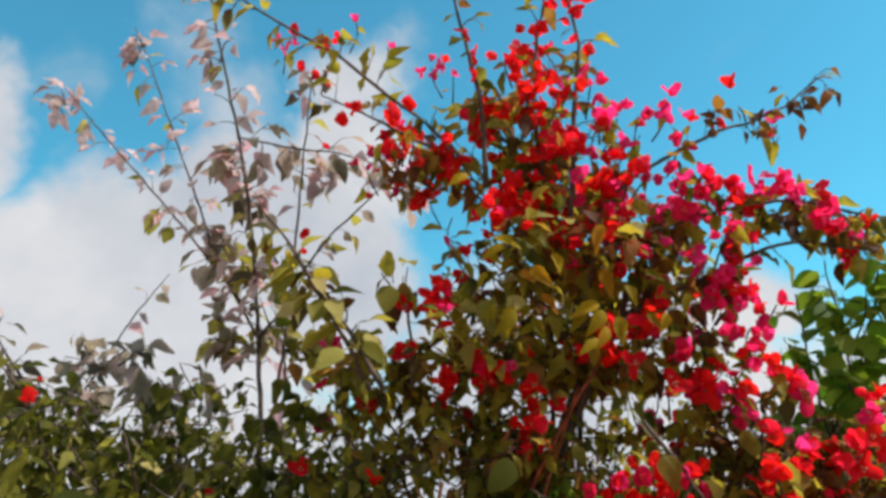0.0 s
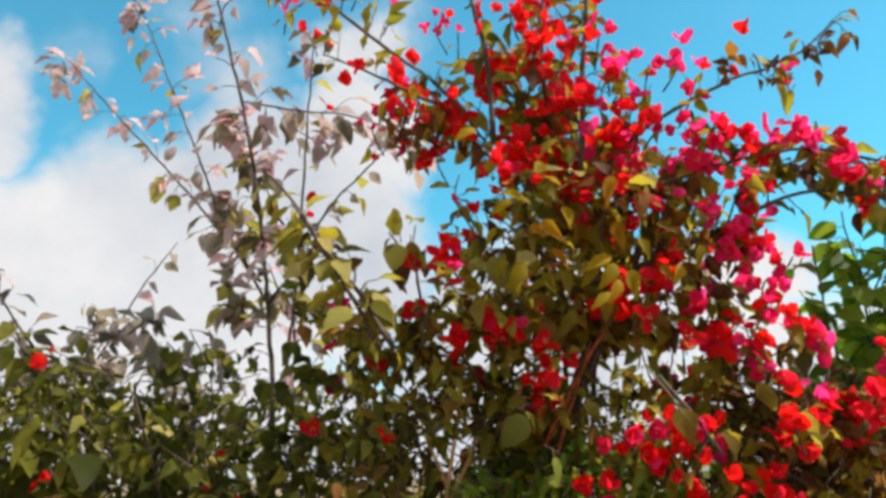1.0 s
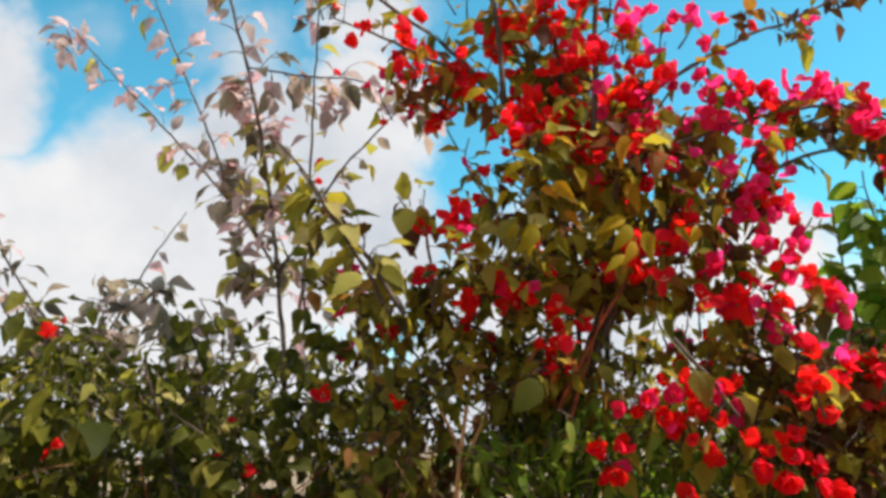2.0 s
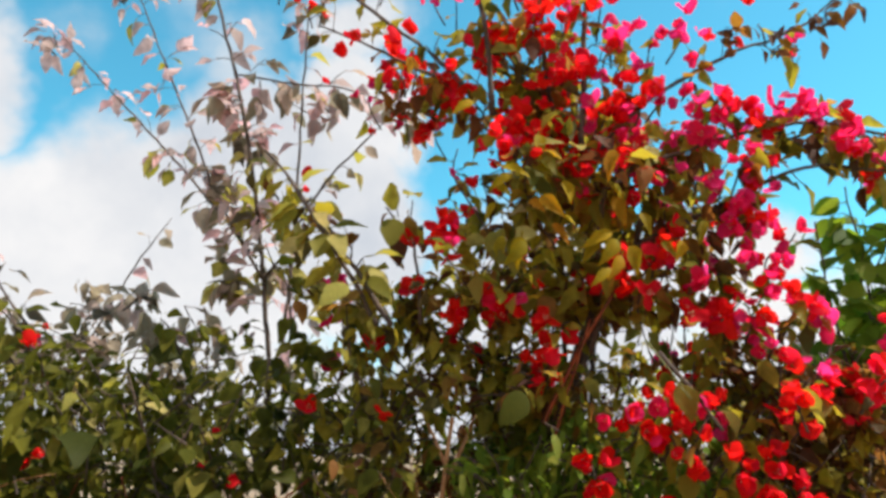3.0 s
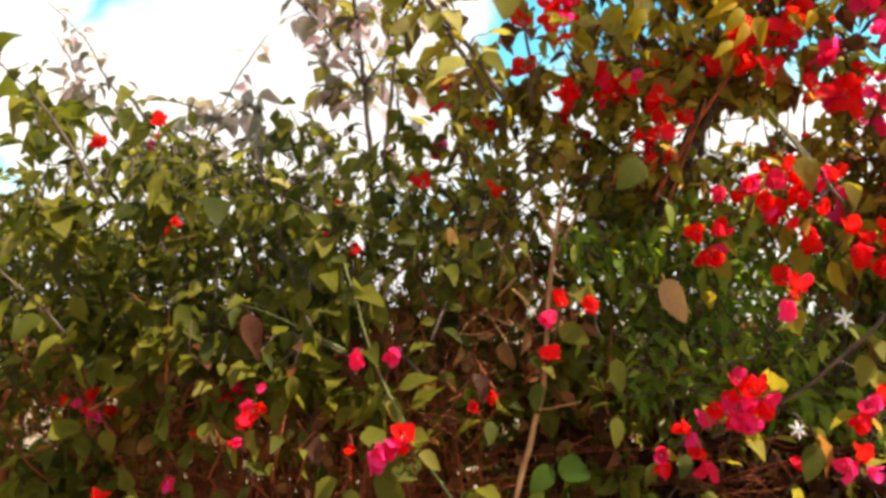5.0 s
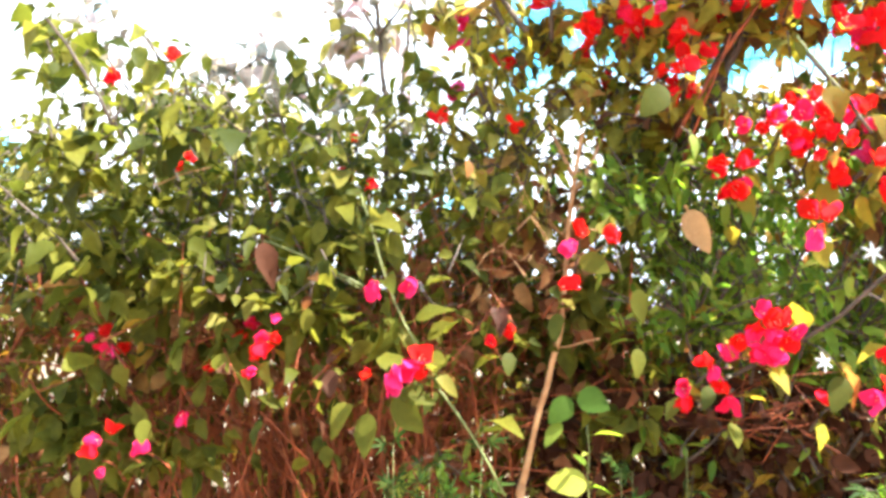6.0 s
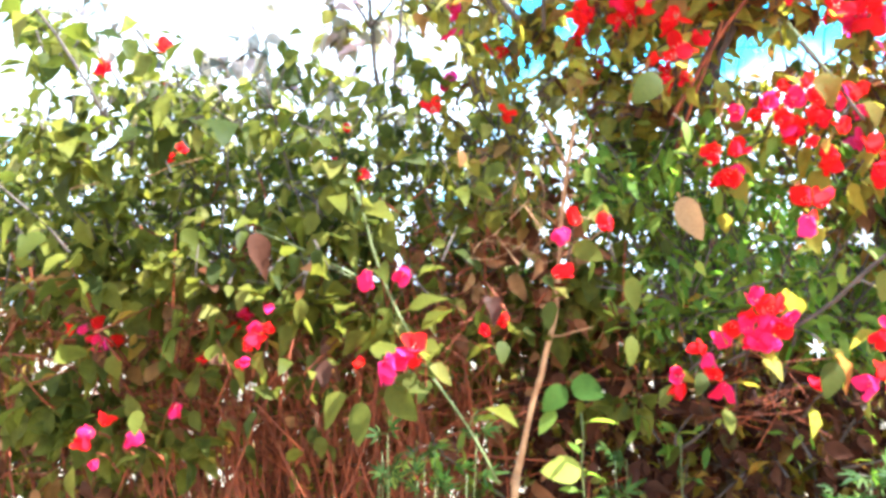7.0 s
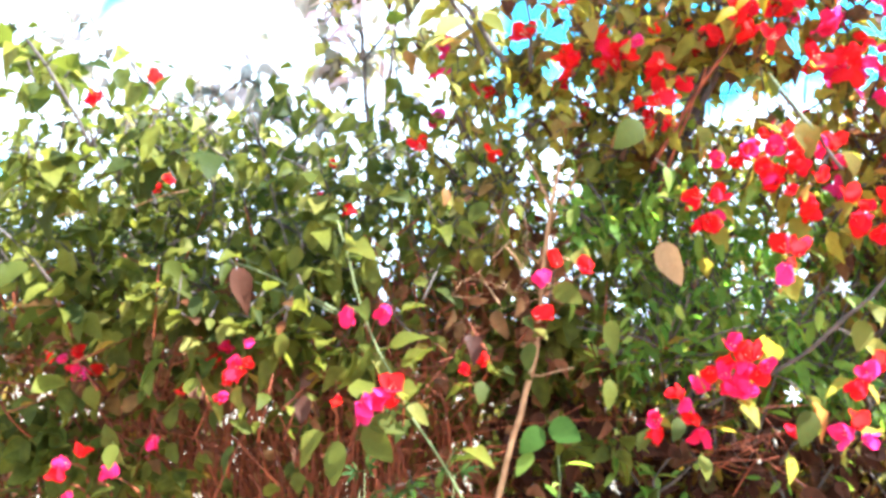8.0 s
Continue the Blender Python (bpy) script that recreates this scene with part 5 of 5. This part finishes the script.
def thicket(plant, x0, x1, y0, y1, n, z0, z1):
    """Thin bare red-brown twigs rising out of the foot of the hedge, bent and crossing."""
    r = plant.rng
    for k in range(n):
        x, y = r.uniform(x0, x1), r.uniform(y0, y1)
        lean = r.gauss(0, 0.10)
        h = r.uniform(z0, z1)
        a = Vector((x - lean * 0.4, y + 0.05, 0.3))
        b = Vector((x, y, (0.3 + h) / 2 + 0.1)) + unit(r) * 0.05
        c = Vector((x + lean, y - 0.02, h)) + unit(r) * 0.05
        e = c + Vector((lean * 1.2, r.uniform(-0.03, 0.05), r.uniform(-0.06, 0.1)))
        bend = (b + c) / 2 + unit(r) * 0.07
        w = r.uniform(0.0008, 0.0021)
        part("twig", mesh_of("twig", tube([p - plant.root for p in smooth_line([a, b, bend, c, e], 0.05)], w * 1.3, w * 0.6, 5, 0.2), twig_brown), plant.ob)


thicket(hedge, -0.60, -0.16, 1.12, 1.42, 300, 1.1, 1.42)
thicket(hedge, -1.3, -0.62, 1.2, 1.5, 50, 1.0, 1.35)


def debris(plant, lo, hi, n, mat=leaf_dry, label="curled brown dead leaves"):
    """Dead leaves, and dark ones that stand in for shade, caught among the twigs."""
    r = plant.rng
    placed = []
    for k in range(n):
        p = Vector([r.uniform(a, b) for a, b in zip(lo, hi)])
        s = r.uniform(0.03, 0.055)
        placed.append((r.randrange(len(LEAVES)), plant.local(Matrix.Translation(p) @ turn_to(unit(r) + Vector((0, 0, -0.6)), unit(r)) @ Matrix.Diagonal((s, s, s, 1)))))
    tagged(part("leaf_litter", baked("leaf_litter", LEAVES, placed, mat), plant.ob, label), kind="stuff")


def tangle(plant, centre, radius, n, mat, lie=0.5):
    """A tangle of fine bare twigs, bent every way."""
    r, c = plant.rng, Vector(centre)
    for k in range(n):
        a = c + unit(r) * radius
        d = unit(r)
        d.z *= lie
        d = d.normalized() * r.uniform(0.04, 0.09)
        w = r.uniform(0.0005, 0.0010)
        line = smooth_line([a - d, a + unit(r) * 0.012, a + d * 0.7 + unit(r) * 0.015, a + d + unit(r) * 0.02], 0.03)
        part("twig", mesh_of("twig", tube([p - plant.root for p in line], w, w * 0.5, 4), mat), plant.ob)


tangle(hedge, (-0.075, 1.10, 1.44), 0.07, 16, dry, 0.9)
tangle(hedge, (-0.17, 1.10, 1.42), 0.09, 16, twig_brown, 0.9)
tangle(hedge, (-0.13, 1.16, 1.48), 0.10, 26, bark)
tangle(hedge, (-0.18, 1.12, 1.28), 0.08, 20, twig_brown)
tangle(bougainvillea, (0.20, 1.08, 1.24), 0.05, 18, twig_brown)
tangle(hedge, (-0.30, 1.14, 1.22), 0.12, 22, twig_brown)
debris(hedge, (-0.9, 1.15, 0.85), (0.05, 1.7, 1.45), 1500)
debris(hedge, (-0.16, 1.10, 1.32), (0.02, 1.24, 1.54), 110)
debris(bougainvillea, (0.0, 1.3, 0.85), (0.8, 1.7, 1.2), 500)
# dark leaves added to paint the deep shade under the flowers
debris(bougainvillea, (-0.10, 1.13, 0.98), (0.50, 1.40, 1.26), 760, leaf_dark, "dark maroon leaves that stand in for deep shade")

# ---- green shrub beside the flowering plant ----
trunks(green, ((0.85, 1.5), (0.92, 1.46)), green.crown, 0.02, 0.01)
spray(green, [(0.70, 1.40, 1.5), (0.69, 1.36, 1.75), (0.66, 1.32, 1.96)], 0.004, 0.0015, leaves=22, size=0.06)
spray(green, [(0.78, 1.40, 1.5), (0.80, 1.36, 1.8), (0.80, 1.32, 2.02)], 0.004, 0.0015, leaves=26, size=0.06)
spray(green, [(0.70, 1.40, 1.5), (0.63, 1.36, 1.7), (0.60, 1.32, 1.90)], 0.004, 0.0015, leaves=18, size=0.058)
clump(green, (0.76, 1.34, 1.94), (0.11, 0.08, 0.10), leaves=46, size=0.06)
clump(green, (0.68, 1.34, 1.82), (0.12, 0.08, 0.12), leaves=70, size=0.058)
clump(green, (0.72, 1.42, 1.66), (0.16, 0.14, 0.16), leaves=120, size=0.055)
clump(green, (0.60, 1.45, 1.45), (0.20, 0.14, 0.20), leaves=160, size=0.05)

hedge_fill(vine, (0.10, 1.32, 1.25), (1.05, 1.85, 1.62), 1100, 0.044, 1.56)
hedge_fill(vine, (0.12, 1.4, 1.30), (0.62, 1.75, 1.55), 420, 0.044, 1.50)
hedge_fill(hedge, (-0.12, 1.35, 1.25), (0.20, 1.65, 1.58), 330, 0.05, 1.53)
hedge_fill(bougainvillea, (0.10, 1.25, 0.95), (1.10, 1.95, 1.45), 2600, 0.05, 1.42, bronze=0.35)

clump(bougainvillea, (-0.10, 1.28, 2.14), (0.08, 0.05, 0.07), leaves=34, size=0.040, bronze=0.85)
hedge_fill(bougainvillea, (0.0, 1.45, 1.48), (0.95, 1.85, 1.74), 420, 0.038, 1.70, bronze=0.3)
hedge_fill(bougainvillea, (0.36, 1.22, 1.25), (0.98, 1.70, 1.60), 950, 0.042, 1.57, bronze=0.6)
# mostly brown leaves added here to darken the right corner as shade
hedge_fill(bougainvillea, (0.44, 1.18, 1.48), (0.98, 1.52, 1.74), 560, 0.040, 1.72, bronze=0.75)
hedge_fill(vine, (0.20, 1.5, 1.38), (0.95, 1.85, 1.62), 420, 0.045, 1.60)
hedge_fill(hedge, (-0.30, 1.3, 1.34), (0.02, 1.75, 1.58), 260, 0.044, 1.55, bronze=0.2)

# ---- fine-leaved climber with white star flowers ----
trunks(vine, ((0.28, 1.42),), vine.crown, 0.005, 0.003)
for a, b, c in (((0.16, 1.22, 1.2), (0.12, 1.18, 1.35), (0.15, 1.16, 1.5)), ((0.25, 1.2, 1.2), (0.28, 1.14, 1.35), (0.32, 1.09, 1.43)),
                ((0.33, 1.2, 1.15), (0.40, 1.15, 1.3), (0.44, 1.12, 1.45)), ((0.2, 1.2, 1.2), (0.2, 1.2, 1.45), (0.24, 1.2, 1.62)),
                ((-0.1, 1.2, 1.05), (-0.19, 1.1, 1.14), (-0.2, 1.04, 1.18))):
    spray(vine, [a, b, c], 0.0022, 0.001, leaves=22, size=0.032)
for c, h, k in (((0.17, 1.25, 1.40), (0.14, 0.10, 0.16), 520), ((0.36, 1.25, 1.37), (0.14, 0.10, 0.17), 420), ((0.12, 1.10, 1.36), (0.16, 0.05, 0.06), 130), ((0.22, 1.3, 1.55), (0.16, 0.1, 0.12), 260),
                ((0.10, 1.12, 1.17), (0.12, 0.05, 0.06), 18), ((0.28, 1.1, 1.16), (0.12, 0.05, 0.06), 12)):
    clump(vine, c, h, leaves=k, size=0.03)


def star(plant, at, way, size=0.02):
    """A white flower of six narrow petals round a small tube."""
    z = Vector(way).normalized()
    m = Matrix.Translation(Vector(at) - plant.root) @ z.to_track_quat("Z", "Y").to_matrix().to_4x4() @ Matrix.Diagonal((size, size, size, 1))
    core = part("flower", mesh_of("flower_tube", tube([Vector((0, 0, -0.9)), Vector((0, 0, -0.3)), Vector((0, 0, 0.06))], 0.06, 0.13, 6), tube_cream), plant.ob, "white star-shaped flower", m)
    petal = mesh_of("petal", blade(0.42, 0.15, 0.15, 0.2, petiole=0.05), petal_white)
    for k in range(6):
        part("petal", petal, core, "", Matrix.Rotation(k * math.tau / 6, 4, "Z"))


star(vine, (0.321, 1.07, 1.416), (0.1, -1, 0.2), 0.0140)
star(vine, (0.245, 1.02, 1.288), (0.3, -1, 0.3), 0.012)
star(vine, (-0.06, 1.03, 1.425), (-0.3, -1, 0.3), 0.008)

# ---- weed with a round leaf ----
spray(weed, [(-0.02, 0.98, 0.0), (-0.025, 0.99, 0.6), (-0.02, 1.0, 1.0), (-0.018, 1.0, 1.12), (-0.02, 1.0, 1.214)], 0.0018, 0.0007, leaves=0, foot=False, bark=green_stem, name="stem")
for k in range(9):
    z = 1.05 + 0.019 * k
    weed.leaf((-0.019, 1.0, z), (math.cos(k * 2.4), -0.4 + math.sin(k * 2.4), 0.25), 0.034)
big_leaf(weed, (-0.015, 1.0, 1.150), (-0.065, 0.985, 1.152), 0.85, leaf_lime)


# ---- cut-leaved weeds at the foot of the hedge ----
def cut_leaf(lobes, spread, seed):
    """A leaf cut into narrow toothed lobes that fan out from its stalk."""
    r = random.Random(seed)
    v, f = [], []
    for k in range(lobes):
        a = (k / (lobes - 1) - 0.5) * spread + r.uniform(-0.08, 0.08)
        size = (1 - 0.42 * abs(2 * k / (lobes - 1) - 1)) * r.uniform(0.85, 1.0)
        m = Matrix.Translation((0, 0.32 - 0.16 * abs(a) / spread, 0)) @ Matrix.Rotation(-a, 4, "Z") @ Matrix.Rotation(r.uniform(-0.3, 0.15), 4, "X") @ Matrix.Scale(0.66 * size, 4)
        bv, bf = blade(r.uniform(0.30, 0.42), 0.3, 0.2, 0.2, petiole=0.0, blunt=1.0, ruffle=0.45, base=0.8)
        b = len(v)
        v += [tuple(m @ Vector(p)) for p in bv]
        f += [tuple(b + i for i in q) for q in bf]
    b = len(v)
    for y, w in ((0.0, 0.016), (0.36, 0.010)):
        v += [(w * math.cos(k * math.tau / 3), y, w * math.sin(k * math.tau / 3)) for k in range(3)]
    f += [(b + k, b + (k + 1) % 3, b + 3 + (k + 1) % 3, b + 3 + k) for k in range(3)]
    return v, f


CUT = [cut_leaf(7, 3.3, 1), cut_leaf(5, 2.6, 2), cut_leaf(7, 2.8, 3)]
leaf_cut = thin("cut_leaf", ((0.0, (0.026, 0.050, 0.010)), (0.5, (0.045, 0.078, 0.014)), (1.0, (0.085, 0.11, 0.022))), (1.2, 1.4, 1.0), 0.4)


def cut_weed(x, y, top, stems, leaves, spread, label):
    """A low weed of several thin stems with deeply cut leaves."""
    plant = Plant("cut_leaved_weed", (x, y, 0), (x, y, top), label, "plant", leaf_cut, CUT)
    tagged(plant.ob, group="cut-leaved weeds before the hedge")
    r = random.Random(int(1000 * (x + 2)))
    plant.rng = r
    for k in range(stems):
        tip = Vector((x + r.uniform(-1, 1) * spread, y + r.uniform(-0.06, 0.03), top * r.uniform(0.93, 1.0)))
        foot = Vector((x + r.uniform(-0.02, 0.02), y + r.uniform(-0.02, 0.02), -0.01))
        line = smooth_line([foot, foot.lerp(tip, 0.5) + unit(r) * 0.04, tip], 0.05)
        part("stem", mesh_of("stem", tube([p - plant.root for p in line], 0.0015, 0.0006, 5), green_stem), plant.ob)
        for j in range(leaves):
            p = line[-1 - r.randrange(min(len(line) - 1, 6))]
            plant.leaf(p, Vector((r.uniform(-1, 1), r.uniform(-0.9, 0.2), r.uniform(-0.15, 0.7))), 0.044, up=(0, -0.6, 1))
    return plant


cut_weeds = [cut_weed(-0.19, 1.05, 1.185, 9, 9, 0.09, "low green weed with deeply cut leaves below the hedge"),
             cut_weed(0.07, 1.08, 1.175, 5, 7, 0.05, "low green weed with deeply cut leaves under the pink flowers"),
             cut_weed(0.28, 1.04, 1.165, 10, 9, 0.10, "dense green weed with deeply cut leaves in shade")]

for p in (leggy, bougainvillea, hedge, dead_cane, green, vine, weed, *cut_weeds):
    p.grow()
